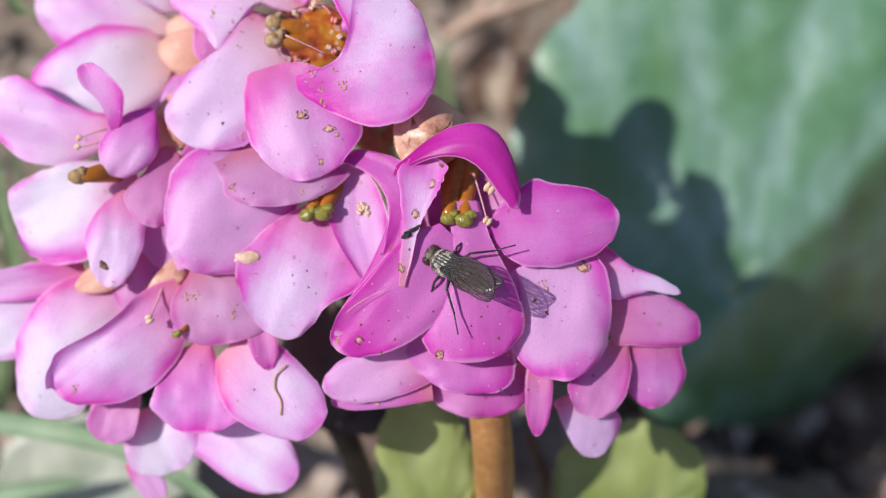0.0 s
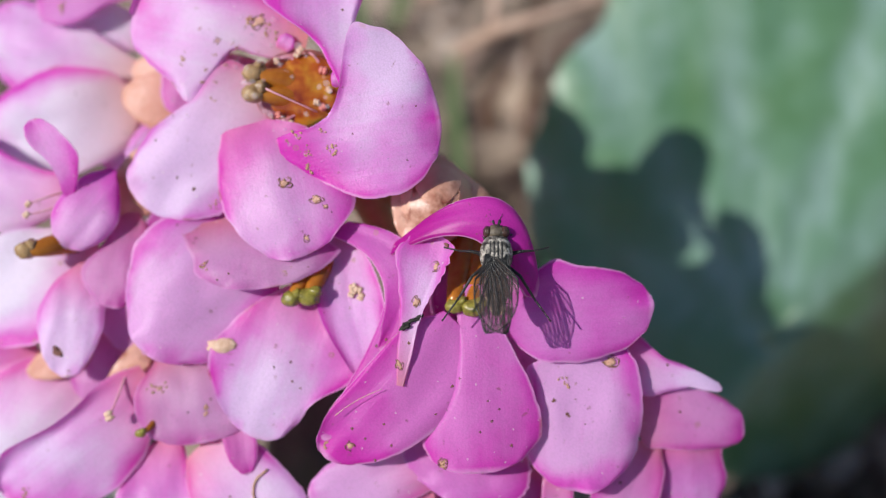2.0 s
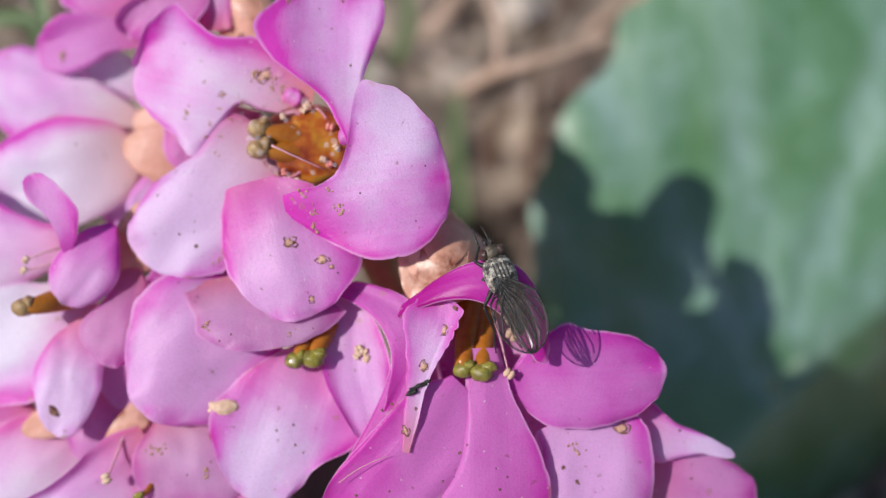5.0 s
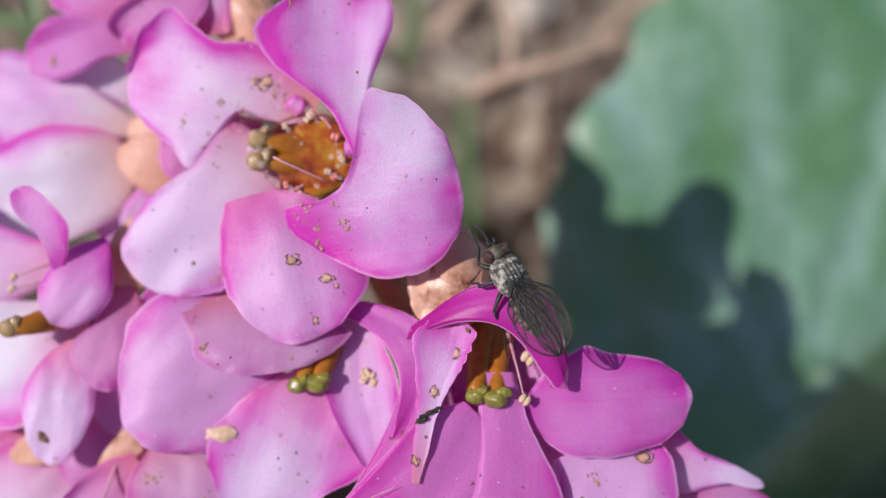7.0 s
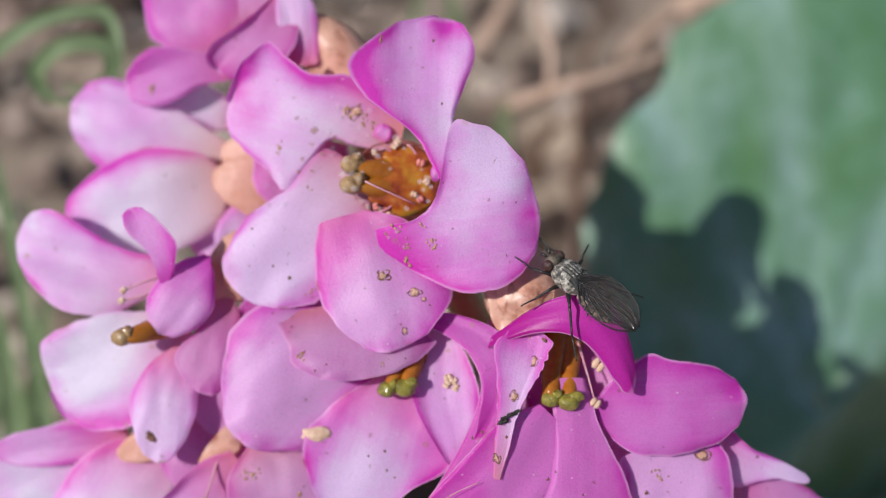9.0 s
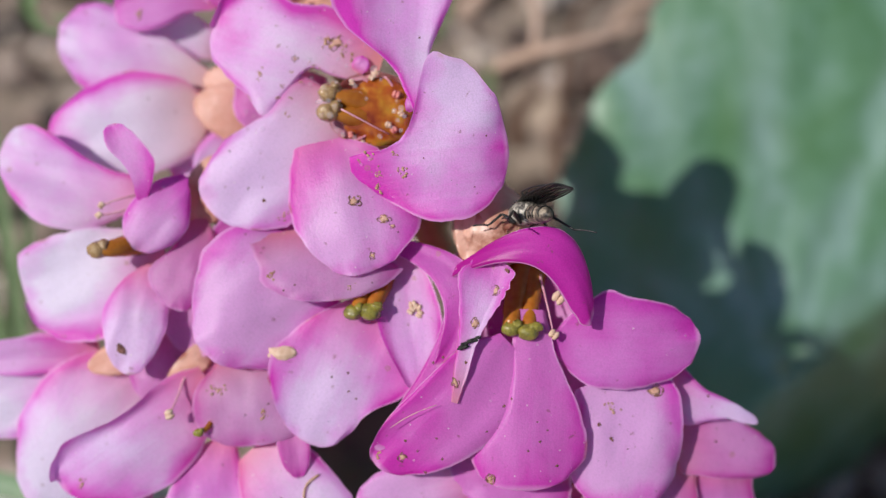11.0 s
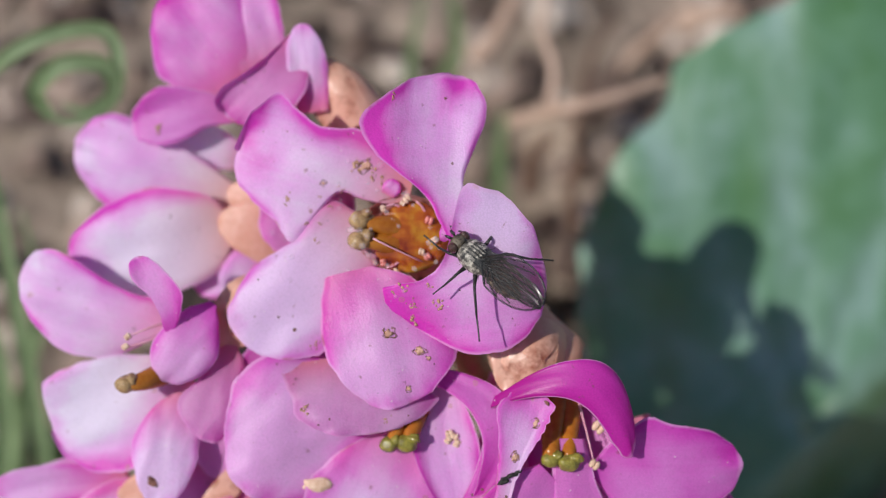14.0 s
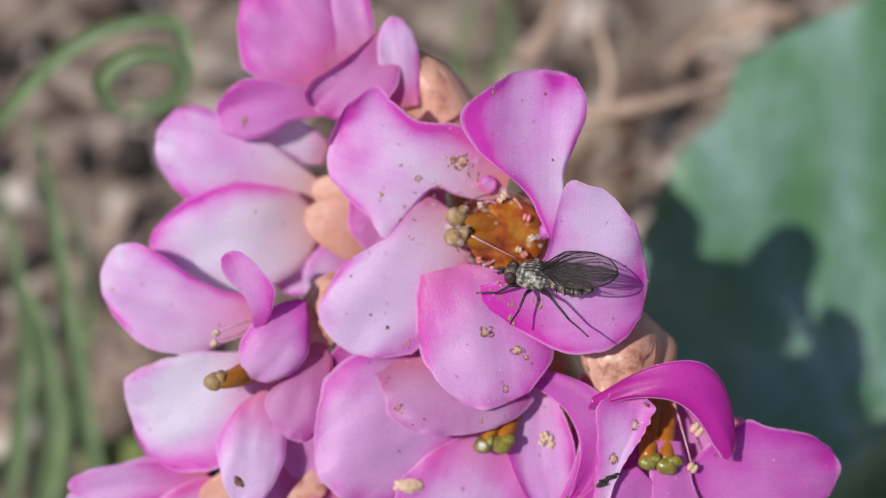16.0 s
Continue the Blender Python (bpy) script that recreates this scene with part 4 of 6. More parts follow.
scab(open_flower_3, (-15.23, 7.00, -1.52), (-0.16, 0.14, 0.98), 0.3, ringed=False)
crust(open_flower_1, (-13.24, 12.46, -1.88), (-0.09, -0.01, 1.00), 1.0)
scab(open_flower_1, (-10.59, 13.61, -1.66), (-0.02, -0.10, 0.99), 0.5)
crust(open_flower_1, (-8.23, 14.84, -1.66), (0.09, -0.03, 1.00), 1.2)
crust(open_flower_1, (-7.15, 14.29, -1.80), (0.16, 0.01, 0.99), 1.0)
crust(open_flower_1, (-6.55, 13.95, -1.80), (0.16, 0.01, 0.99), 0.8)
scab(open_flower_1, (-7.70, 14.75, -1.70), (0.1, 0.0, 1.0), 0.8, long=2.0, turn=-35)
crust(open_flower_1, (-9.20, 13.10, -1.70), (0.0, 0.0, 1.0), 0.9)
crust(open_flower_5, (-2.80, 5.35, 0.90), (-0.1, -0.2, 0.97), 1.2)
crust(open_flower_5, (-4.30, 4.25, 0.60), (-0.1, -0.2, 0.97), 1.0)
crust(open_flower_5, (-3.40, 6.60, 0.90), (-0.1, -0.2, 0.97), 0.7)
for x, y, k in ((-6.9, 13.1, 0.35), (-7.5, 13.6, 0.3), (-8.2, 13.9, 0.25), (-5.6, 14.6, 0.3)):
    droplet(open_flower_1, (x, y, -1.7), (0, 0, 1), k)
scab(open_flower_4, (-4.81, -0.41, 0.64), (0.09, -0.13, 0.99), 0.5)
crust(nodding_flower_2, (-11.92, -1.93, -0.01), (-0.26, 0.28, 0.93), 1.2)
crust(nodding_flower_2, (-6.36, -2.58, 0.29), (-0.04, -0.00, 1.00), 0.8)
scab(nodding_flower_2, (-10.27, -2.46, 0.36), (0.02, 0.17, 0.98), 0.3, ringed=False)
scab(nodding_flower_2, (-11.04, -2.84, 0.37), (-0.17, -0.06, 0.98), 0.3, ringed=False)
crust(open_flower_5, (-4.83, 6.30, 0.88), (-0.21, -0.20, 0.96), 1.0)
crust(open_flower_5, (-4.46, 5.14, 0.66), (-0.18, -0.22, 0.96), 0.7)
scab(open_flower_2, (-2.06, 19.25, -0.56), (-0.05, 0.23, 0.97), 0.4, ringed=False)
crust(open_flower_2, (-5.65, 19.22, -0.07), (0.27, 0.03, 0.96), 0.9)
scab(open_flower_2, (-1.66, 14.80, 0.43), (-0.06, 0.16, 0.98), 0.35, ringed=False)
crust(upper_flower_3, (-23.23, 18.11, -5.38), (-0.06, 0.05, 1.00), 1.3)
scab(left_flower_3, (-23.10, -7.27, -1.92), (0.02, 0.03, 1.00), 1.0, long=1.6, turn=10, ringed=False)
scab(pale_flower_4, (-22.47, 11.36, -7.76), (0.12, 0.06, 0.99), 0.3, ringed=False)
scab(bell_flower_6, (4.41, -1.34, 1.40), (-0.40, 0.12, 0.91), 0.75, long=1.5, turn=25, ringed=False)
scab(bell_flower_6, (3.67, -2.77, 1.47), (-0.25, 0.21, 0.94), 0.75)
scab(bell_flower_6, (2.23, -5.02, 1.62), (-0.06, 0.07, 1.00), 0.7, long=1.3, turn=40)
scab(bell_flower_6, (0.95, -9.05, 1.59), (0.04, -0.10, 0.99), 0.6, long=1.5, turn=60)
scab(bell_flower_6, (1.65, -7.69, 1.65), (0.00, -0.04, 1.00), 0.4, ringed=False)
scab(bell_flower_3, (4.32, -10.76, -0.35), (0.08, 0.11, 0.99), 0.45, ringed=False)
scab(bell_flower_4, (3.83, -12.25, -0.20), (-0.70, 0.33, 0.64), 0.45, ringed=False)
scab(bell_flower_3, (3.12, -12.53, -0.22), (0.21, -0.15, 0.97), 0.3, ringed=False)
scab(bell_flower_4, (6.78, -13.17, 0.21), (0.19, 0.07, 0.98), 0.35, ringed=False)
scab(bell_flower_4, (7.98, -14.88, -0.01), (0.21, -0.03, 0.98), 0.45, ringed=False)
scab(bell_flower_4, (3.35, -15.87, -0.02), (-0.38, 0.02, 0.92), 0.8, ringed=True)
scab(bell_flower_4, (5.98, -13.82, 0.32), (0.03, 0.00, 1.00), 0.3, ringed=False)
scab(bell_flower_3, (-1.13, -15.42, -0.16), (-0.09, -0.25, 0.96), 0.4, ringed=False)
scab(bell_flower_3, (-0.34, -13.00, 0.07), (0.05, -0.05, 1.00), 0.35, ringed=False)
scab(bell_flower_5, (0.26, -8.42, 0.31), (0.11, 0.01, 0.99), 0.5, ringed=False)
scab(bell_flower_5, (-0.61, -7.84, 0.24), (-0.14, 0.13, 0.98), 0.35, ringed=False)
scab(bell_flower_3, (-2.72, -14.40, -0.03), (0.03, -0.14, 0.99), 0.7, ringed=True)
scab(bell_flower_4, (7.31, -12.41, 0.03), (0.18, 0.09, 0.98), 0.25, ringed=False)
scab(bell_flower_4, (6.59, -11.81, 0.11), (0.17, 0.12, 0.98), 0.25, ringed=False)
scab(bell_flower_4, (4.82, -10.24, -0.01), (-0.56, 0.20, 0.80), 0.3, ringed=False)
scab(bell_flower_8, (15.04, -9.85, -1.01), (0.02, 0.21, 0.98), 1.0, long=1.3)
scab(bell_flower_8, (11.03, -12.22, -0.51), (-0.07, 0.06, 1.00), 0.5, ringed=False)
scab(bell_flower_8, (11.92, -13.23, -0.59), (0.19, -0.00, 0.98), 0.5, long=1.6, turn=50, ringed=False)
scab(bell_flower_8, (13.04, -13.92, -0.62), (-0.03, 0.00, 1.00), 0.2, ringed=False)
crust(bell_flower_8, (11.86, -10.93, -0.70), (0.06, 0.11, 0.99), 1.0)
crust(spreading_flower_11, (-12.68, -11.87, -1.59), (0.16, 0.04, 0.99), 0.9)
crust(spreading_flower_11, (-16.41, -10.10, -1.99), (-0.11, 0.23, 0.97), 1.0)
scab(nodding_flower_3, (-6.60, -10.03, -1.44), (0.17, 0.12, 0.98), 0.35, ringed=False)
scab(nodding_flower_3, (-7.82, -9.03, -1.49), (-0.06, 0.14, 0.99), 0.3, ringed=False)
scab(nodding_flower_2, (-4.88, -2.31, 0.24), (0.13, 0.31, 0.94), 0.22, ringed=False)
scab(open_flower_4, (-4.27, 2.23, 0.47), (-0.02, 0.13, 0.99), 0.22, ringed=False)
scab(open_flower_4, (-3.09, 1.24, 0.48), (0.19, 0.04, 0.98), 0.22, ringed=False)
scab(open_flower_5, (2.97, 7.82, 1.56), (0.28, -0.06, 0.96), 0.22, ringed=False)
scab(open_flower_5, (2.20, 4.34, 1.33), (0.07, -0.18, 0.98), 0.22, ringed=False)
scab(open_flower_5, (-1.30, 6.29, 1.31), (-0.16, 0.02, 0.99), 0.22, ringed=False)
crust(bell_flower_3, (-4.36, -14.19, -0.24), (-0.34, 0.06, 0.94), 1.0)
scab(bell_flower_4, (3.42, -15.98, 0.01), (-0.36, 0.10, 0.93), 0.6)
scab(lower_flower_2, (-1.90, -19.63, -2.60), (-0.01, -0.00, 1.00), 0.5)
scab(lower_flower_4, (7.90, -19.01, -1.45), (0.02, 0.13, 0.99), 0.5, ringed=False)
scab(lower_flower_1, (8.81, -19.68, -3.28), (0.10, -0.11, 0.99), 0.4, ringed=False)
scab(lower_flower_1, (6.76, -19.78, -3.26), (-0.01, -0.10, 1.00), 0.4, ringed=False)
scab(side_flower_6, (10.15, -19.23, -2.33), (0.16, 0.02, 0.99), 0.4, ringed=False)
scab(side_flower_1, (19.03, -10.38, -2.21), (-0.01, -0.11, 0.99), 0.35, ringed=False)
scab(side_flower_2, (19.84, -13.81, -3.19), (0.14, 0.14, 0.98), 0.35, ringed=False)
scab(side_flower_4, (15.43, -18.49, -3.08), (-0.04, 0.07, 1.00), 0.4, ringed=False)
crust(spreading_flower_10, (-26.08, -16.97, -2.15), (-0.13, -0.02, 0.99), 1.0)
crust(spreading_flower_11, (-15.87, -10.16, -1.92), (-0.10, 0.19, 0.98), 1.0)
scab(nodding_flower_5, (0.07, -7.45, 0.35), (-0.05, -0.02, 1.00), 0.35, ringed=False)
scab(bell_flower_3, (-2.50, -13.20, 0.08), (-0.13, 0.04, 0.99), 0.4, ringed=False)
scab(bell_flower_3, (-1.67, -13.91, 0.03), (-0.01, -0.11, 0.99), 0.3, ringed=False)
scab(bell_flower_3, (0.05, -14.46, -0.04), (-0.03, -0.00, 1.00), 0.35, ringed=False)
scab(nodding_flower_3, (-6.09, -10.56, -1.47), (0.14, 0.14, 0.98), 0.3, ringed=False)
scab(nodding_flower_3, (-6.67, -8.73, -1.60), (0.17, 0.12, 0.98), 0.3, ringed=False)
scab(spreading_flower_11, (-14.07, -11.85, -1.62), (-0.13, -0.03, 0.99), 0.25, ringed=False)
scab(spreading_flower_11, (-12.46, -11.05, -1.68), (0.15, 0.14, 0.98), 0.3, ringed=False)
scab(spreading_flower_9, (-11.51, -17.84, -1.79), (-0.04, 0.05, 1.00), 0.3, ringed=False)
scab(spreading_flower_9, (-12.93, -18.65, -1.86), (-0.11, 0.05, 0.99), 0.25, ringed=False)
droplet(open_flower, (-6.56, 8.03, -3.49), (0.13, 0.39, 0.91), 0.5)
droplet(open_flower, (-4.44, 12.43, -3.86), (-0.05, -0.16, 0.99), 0.45)
droplet(open_flower_5, (-2.84, 9.71, 1.25), (-0.06, 0.01, 1.00), 0.5)
droplet(open_flower, (-3.25, 11.61, -2.60), (0.32, 0.36, 0.87), 0.4)
droplet(open_flower, (-7.26, 11.85, -3.86), (0.11, -0.10, 0.99), 0.45)
droplet(open_flower_3, (-7.60, 8.49, -1.94), (0.21, 0.13, 0.97), 0.4)
droplet(open_flower, (-5.67, 7.43, -3.21), (0.06, 0.56, 0.82), 0.5)
droplet(open_flower, (-4.25, 7.83, 1.20), (-0.68, -0.62, 0.40), 0.45)
droplet(open_flower, (-8.66, 10.29, -0.33), (-0.15, 0.84, 0.52), 0.5)
droplet(open_flower, (-8.45, 9.34, 0.10), (-0.03, 0.30, 0.95), 0.4)
droplet(open_flower_3, (-9.56, 11.85, -2.28), (0.33, 0.48, 0.81), 0.4)
droplet(open_flower, (-5.82, 11.63, -2.68), (0.04, 0.45, 0.89), 0.35)
droplet(open_flower_7, (-14.67, 10.16, -4.84), (0.11, 0.01, 0.99), 0.5)
crust(open_flower_1, (-11.56, 11.74, -1.85), (-0.01, 0.07, 1.00), 0.5)
crust(open_flower_1, (-11.81, 10.81, -1.83), (0.46, -0.31, 0.83), 0.5)
crust(open_flower_1, (-10.88, 12.64, -1.77), (-0.01, -0.15, 0.99), 0.5)
crust(open_flower_1, (-9.91, 12.83, -1.87), (0.53, -0.71, 0.47), 0.5)
crust(open_flower_3, (-10.14, 11.97, -2.25), (-0.00, 0.43, 0.90), 0.5)
crust(open_flower_3, (-10.96, 10.80, -1.98), (-0.17, 0.28, 0.94), 0.5)
crust(open_flower_3, (-11.18, 9.63, -1.67), (0.04, 0.17, 0.98), 0.5)
crust(open_flower_3, (-7.21, 8.10, -1.99), (0.30, 0.05, 0.95), 0.6)
crust(open_flower_1, (-7.52, 15.22, -1.66), (0.03, -0.29, 0.96), 0.6)
crust(open_flower_1, (-8.23, 15.07, -1.65), (0.06, -0.12, 0.99), 0.5)
crust(open_flower_5, (-5.79, 6.10, 0.57), (-0.31, -0.21, 0.93), 0.5)
droplet(open_flower, (-4.43, 11.22, -2.20), (0.03, -0.10, 0.99), 0.7)
droplet(open_flower, (-5.43, 11.63, -2.63), (-0.24, 0.27, 0.93), 0.6)
droplet(open_flower, (-3.82, 9.56, -2.18), (0.26, -0.17, 0.95), 0.8)
droplet(open_flower, (-4.76, 8.80, -1.58), (0.02, 0.56, 0.83), 0.6)
droplet(open_flower, (-5.81, 9.75, -1.53), (0.45, 0.42, 0.79), 0.6)
droplet(open_flower, (-6.39, 9.21, -1.19), (0.37, -0.57, 0.73), 0.5)
droplet(open_flower, (-3.26, 10.98, -1.69), (0.14, -0.63, 0.76), 0.6)
droplet(open_flower, (-4.21, 10.20, -2.17), (0.13, 0.07, 0.99), 0.7)
droplet(open_flower, (-8.32, 11.25, 0.01), (-0.21, -0.23, 0.95), 0.5)
droplet(open_flower, (-7.86, 9.34, 0.35), (0.26, -0.19, 0.95), 0.5)
droplet(open_flower_1, (-8.89, 15.07, -1.60), (0.07, -0.03, 1.00), 0.35)
droplet(open_flower_1, (-6.67, 14.83, -1.81), (0.07, -0.25, 0.97), 0.5)
droplet(open_flower, (-4.88, 12.69, -0.90), (-0.33, 0.54, 0.77), 0.6)
droplet(open_flower_1, (-5.13, 12.41, -2.12), (0.14, -0.04, 0.99), 0.4)
droplet(open_flower, (-4.51, 12.91, -3.74), (-0.09, -0.27, 0.96), 0.45)
droplet(open_flower, (-6.51, 11.82, -0.79), (0.37, 0.58, 0.72), 0.45)
droplet(open_flower_5, (-3.29, 9.52, 1.16), (-0.56, 0.03, 0.83), 0.45)
droplet(open_flower, (-4.06, 9.05, -2.24), (0.15, -0.30, 0.94), 0.4)
droplet(open_flower_5, (-2.85, 8.20, 1.21), (-0.14, -0.08, 0.99), 0.35)
droplet(open_flower_5, (-2.62, 9.14, 1.27), (-0.07, 0.00, 1.00), 0.35)
droplet(open_flower, (-8.51, 10.33, -0.44), (0.17, 0.96, 0.20), 0.6)
droplet(open_flower, (-7.48, 10.02, 0.17), (-0.51, -0.47, 0.73), 0.45)
droplet(open_flower, (-9.58, 12.45, -2.72), (0.75, -0.38, 0.54), 0.35)
droplet(open_flower, (-7.47, 11.62, 0.15), (0.02, 0.68, 0.73), 0.3)
droplet(open_flower, (-6.30, 11.16, -1.33), (0.31, 0.81, 0.50), 0.3)
droplet(open_flower, (-6.00, 11.43, -2.04), (-0.21, 0.65, 0.73), 0.3)
droplet(open_flower, (-6.96, 8.14, -0.77), (-0.94, -0.24, 0.23), 0.5)
droplet(open_flower_4, (-5.99, 7.01, -0.19), (-0.11, 0.19, 0.98), 0.3)
droplet(open_flower_5, (-5.02, 6.30, 0.84), (-0.21, -0.20, 0.96), 0.35)
droplet(open_flower_5, (-5.60, 5.91, 0.59), (-0.30, -0.23, 0.92), 0.3)
droplet(open_flower_7, (-13.88, 9.66, -5.06), (0.30, -0.15, 0.94), 0.35)
droplet(open_flower_3, (-12.85, 8.55, -1.48), (-0.05, 0.24, 0.97), 0.4)
droplet(open_flower_3, (-8.96, 7.54, -1.60), (0.15, 0.04, 0.99), 0.35)
droplet(open_flower, (-3.27, 10.44, -0.84), (0.15, 0.63, 0.76), 0.35)
droplet(open_flower_1, (-9.49, 13.60, -1.67), (0.02, -0.13, 0.99), 0.25)
droplet(open_flower_1, (-8.70, 14.37, -1.63), (0.07, -0.04, 1.00), 0.3)
droplet(side_flower_3, (20.04, -20.02, -4.34), (-0.12, -0.21, 0.97), 0.35)
droplet(side_flower_3, (19.17, -19.61, -4.42), (-0.23, -0.21, 0.95), 0.3)
droplet(side_flower_5, (15.83, -22.32, -4.84), (0.11, -0.15, 0.98), 0.4)
droplet(side_flower_5, (16.50, -22.85, -5.02), (0.11, -0.27, 0.96), 0.3)

for x, y, z, k in ((-8.0, 10.35, -0.05, 0.45), (-7.3, 10.4, -0.2, 0.35), (-6.2, 11.5, -0.7, 0.4), (-5.4, 10.6, -0.55, 0.3), (-3.2, 9.1, -0.7, 0.35), (-3.6, 8.6, -0.65, 0.3), (-4.4, 12.0, -0.8, 0.3), (-6.2, 7.9, -0.7, 0.35)):
    droplet(open_flower, (x, y, z), (0, 0, 1), k)
# tiny beads strewn at random, added for the white glints on these petals
for owner, n in ((open_flower_1, 9), (open_flower_2, 7), (open_flower_3, 6), (open_flower_4, 6), (open_flower_5, 16), (bell_flower_2, 6), (bell_flower_3, 6), (bell_flower_8, 9), (nodding_flower_3, 5)):
    for _ in range(n):
        v = random.choice(owner.data.vertices).co * 1000 + Vector(owner.parent["base"])
        droplet(owner, v, (0, 0, 1), random.uniform(0.08, 0.17))

fallen = tagged(new("fallen_anther", None), "dry cream anther fallen onto a pink petal", "anther")
fallen.matrix_world = PLANT @ Matrix.Translation(Vector((-11.35, -7.37, -1.49)) / 1000)
part("pollen_sac", blob(bmesh.new(), (0, 0, 0.0003), (0.00105, 0.0005, 0.0003), 0.35, 3), anther_skin, fallen)
crumb = tagged(new("black_crumb", None), "ragged black crumb of dirt stuck to a petal", "debris")
crumb.matrix_world = PLANT @ Matrix.Translation(Vector((1.88, -6.33, 1.40)) / 1000) @ Matrix.Rotation(radians(18), 4, "Z")
part("grain", blob(bmesh.new(), (-0.00045, -0.00008, 0.00015), (0.00035, 0.0002, 0.00018), 0.9, 3), soot, crumb)
part("grain", blob(bmesh.new(), (0.0002, 0.00008, 0.00015), (0.0004, 0.00014, 0.00015), 0.9, 3), soot, crumb)
part("grain", blob(bmesh.new(), (0.0007, 0.00016, 0.00014), (0.00025, 0.00012, 0.00012), 0.9, 2), soot, crumb)
thread = tagged(new("withered_thread", None), "thin brown withered thread lying on a petal", "debris")
thread.matrix_world = PLANT @ Matrix.Translation(Vector((-8.81, -16.09, -1.84)) / 1000)
part("strand", tube(bmesh.new(), curve_points([Vector(p) / 1000 - Vector((-8.81, -16.09, -1.84)) / 1000 + Vector((0, 0, 0.00012)) for p in ((-8.81, -16.09, -1.84), (-9.64, -16.79, -1.74), (-9.82, -17.79, -1.63), (-9.36, -18.83, -1.48), (-9.48, -19.94, -1.58))], 6), [0.00009] * 25, 6), crust_tan, thread)

silk = tagged(new("silk_thread", None), "fine white silk thread stretched beside a magenta petal", "thread")
silk.matrix_world = PLANT @ Matrix.Translation(Vector((-3.5, -12.2, 1.35)) / 1000)
part("strand", tube(bmesh.new(), [Vector(p) / 1000 for p in bend((0, 0, 0), (1.5, 0.95, 0.2), (3.2, 1.6, 0.1), 9)], [0.000022] * 9, 6), anther_skin, silk)

# the lens is focused on the bell-shaped flower
cam.data.dof.focus_object = bell_flower

# ---- stalk ----
stalk = tagged(new("flower_stalk"), "thick russet flower stalk rising from the soil", "stalk")
foot_at = spot((7.0, -21.8, -6.0))
stalk.matrix_world = Matrix.Translation((foot_at.x, foot_at.y, 0.0))
to_stalk = stalk.matrix_world.inverted()
main = [Vector((foot_at.x, foot_at.y, -0.004)), Vector((foot_at.x, foot_at.y, 0.016))]
main += [spot(p) for p in ((7.0, -21.8, -6.0), (5.5, -13, -9.5), (1.0, -3, -10.5), (-4, 7, -10.5), (-9.5, 17, -11.5))]
line = [to_stalk @ p for p in curve_points(main, 8)]
part("stem", tube(bmesh.new(), line, [0.0020 - 0.0009 * i / len(line) for i in range(len(line))], 14), stalk_skin, stalk)
branch_to = [o for o in scene.objects if o.name.startswith("calyx")]
for o in branch_to:
    # each calyx hangs on a branch that leaves the stem below it
    verts = o.data.vertices
    foot = o.parent.matrix_world @ (sum((verts[i].co for i in range(20)), Vector()) / 20)
    foot = to_stalk @ foot
    near = min(line[12:], key=lambda p: (p - foot).length + 1.5 * max(0.0, p.z - foot.z + 0.003))
    mid = (near + foot) / 2 + Vector((0, 0.0012, -0.001))
    part("branch", tube(bmesh.new(), bend(near, mid, foot, 10), [0.0009 - 0.0002 * i / 9 for i in range(10)], 10), stalk_skin, stalk)

# ---- ground ----
def soil_height(x, y):
    z = 0.004 * noise.noise(Vector((x * 25, y * 25, 0))) + 0.0022 * noise.noise(Vector((x * 90, y * 90, 4)))
    z -= 0.024 * math.exp(-((x - 0.06) / 0.024) ** 2 - ((y - 0.022) / 0.022) ** 2)
    for a, b, wide, deep_ in ((0.0130, 0.047, 0.006, 0.026), (0.0095, 0.058, 0.005, 0.018), (0.0120, 0.074, 0.004, 0.012)):
        z -= deep_ * math.exp(-((x - a) ** 2 + (y - b) ** 2) / wide ** 2)
    return z + 0.0012 * noise.noise(Vector((x * 260, y * 260, 8)))


soil = plain("soil", (0.07, 0.05, 0.038), (0.46, 0.36, 0.28), 70, 0.9, 0.2, 0.8, 0.002)
bm = bmesh.new()
steps = [float(x) for x in np.concatenate([-np.geomspace(40, 0.125, 26), np.linspace(-0.12, 0.12, 97), np.geomspace(0.125, 40, 26)])]
lines = [[bm.verts.new((x, y + 0.04, soil_height(x, y + 0.04))) for x in steps] for y in steps]
for a, b in zip(lines, lines[1:]):
    for j in range(len(a) - 1):
        bm.faces.new((a[j], a[j + 1], b[j + 1], b[j]))
ground = tagged(new("ground", mesh_of("ground", bm, soil)), "crumbly brown garden soil with litter", "ground", kind="structure")

# crumbs and chips on the soil
litter_paint = bpy.data.materials.new("litter")
litter_paint.use_nodes = True
nt = litter_paint.node_tree
geo = nt.nodes.new("ShaderNodeNewGeometry")
tone = ramp_node(nt, geo.outputs["Random Per Island"], (0.0, (0.03, 0.02, 0.015)), (0.35, (0.16, 0.10, 0.075)), (0.7, (0.46, 0.33, 0.26)), (1.0, (0.76, 0.64, 0.54)))
tone = mix_node(nt, "MULTIPLY", tone, ramp_node(nt, noise_node(nt, 700.0), (0.3, 0.55), (0.7, 1.0)), 1.0)
nt.links.new(tone, nt.nodes["Principled BSDF"].inputs["Base Color"])
nt.nodes["Principled BSDF"].inputs["Roughness"].default_value = 0.85
bm = bmesh.new()
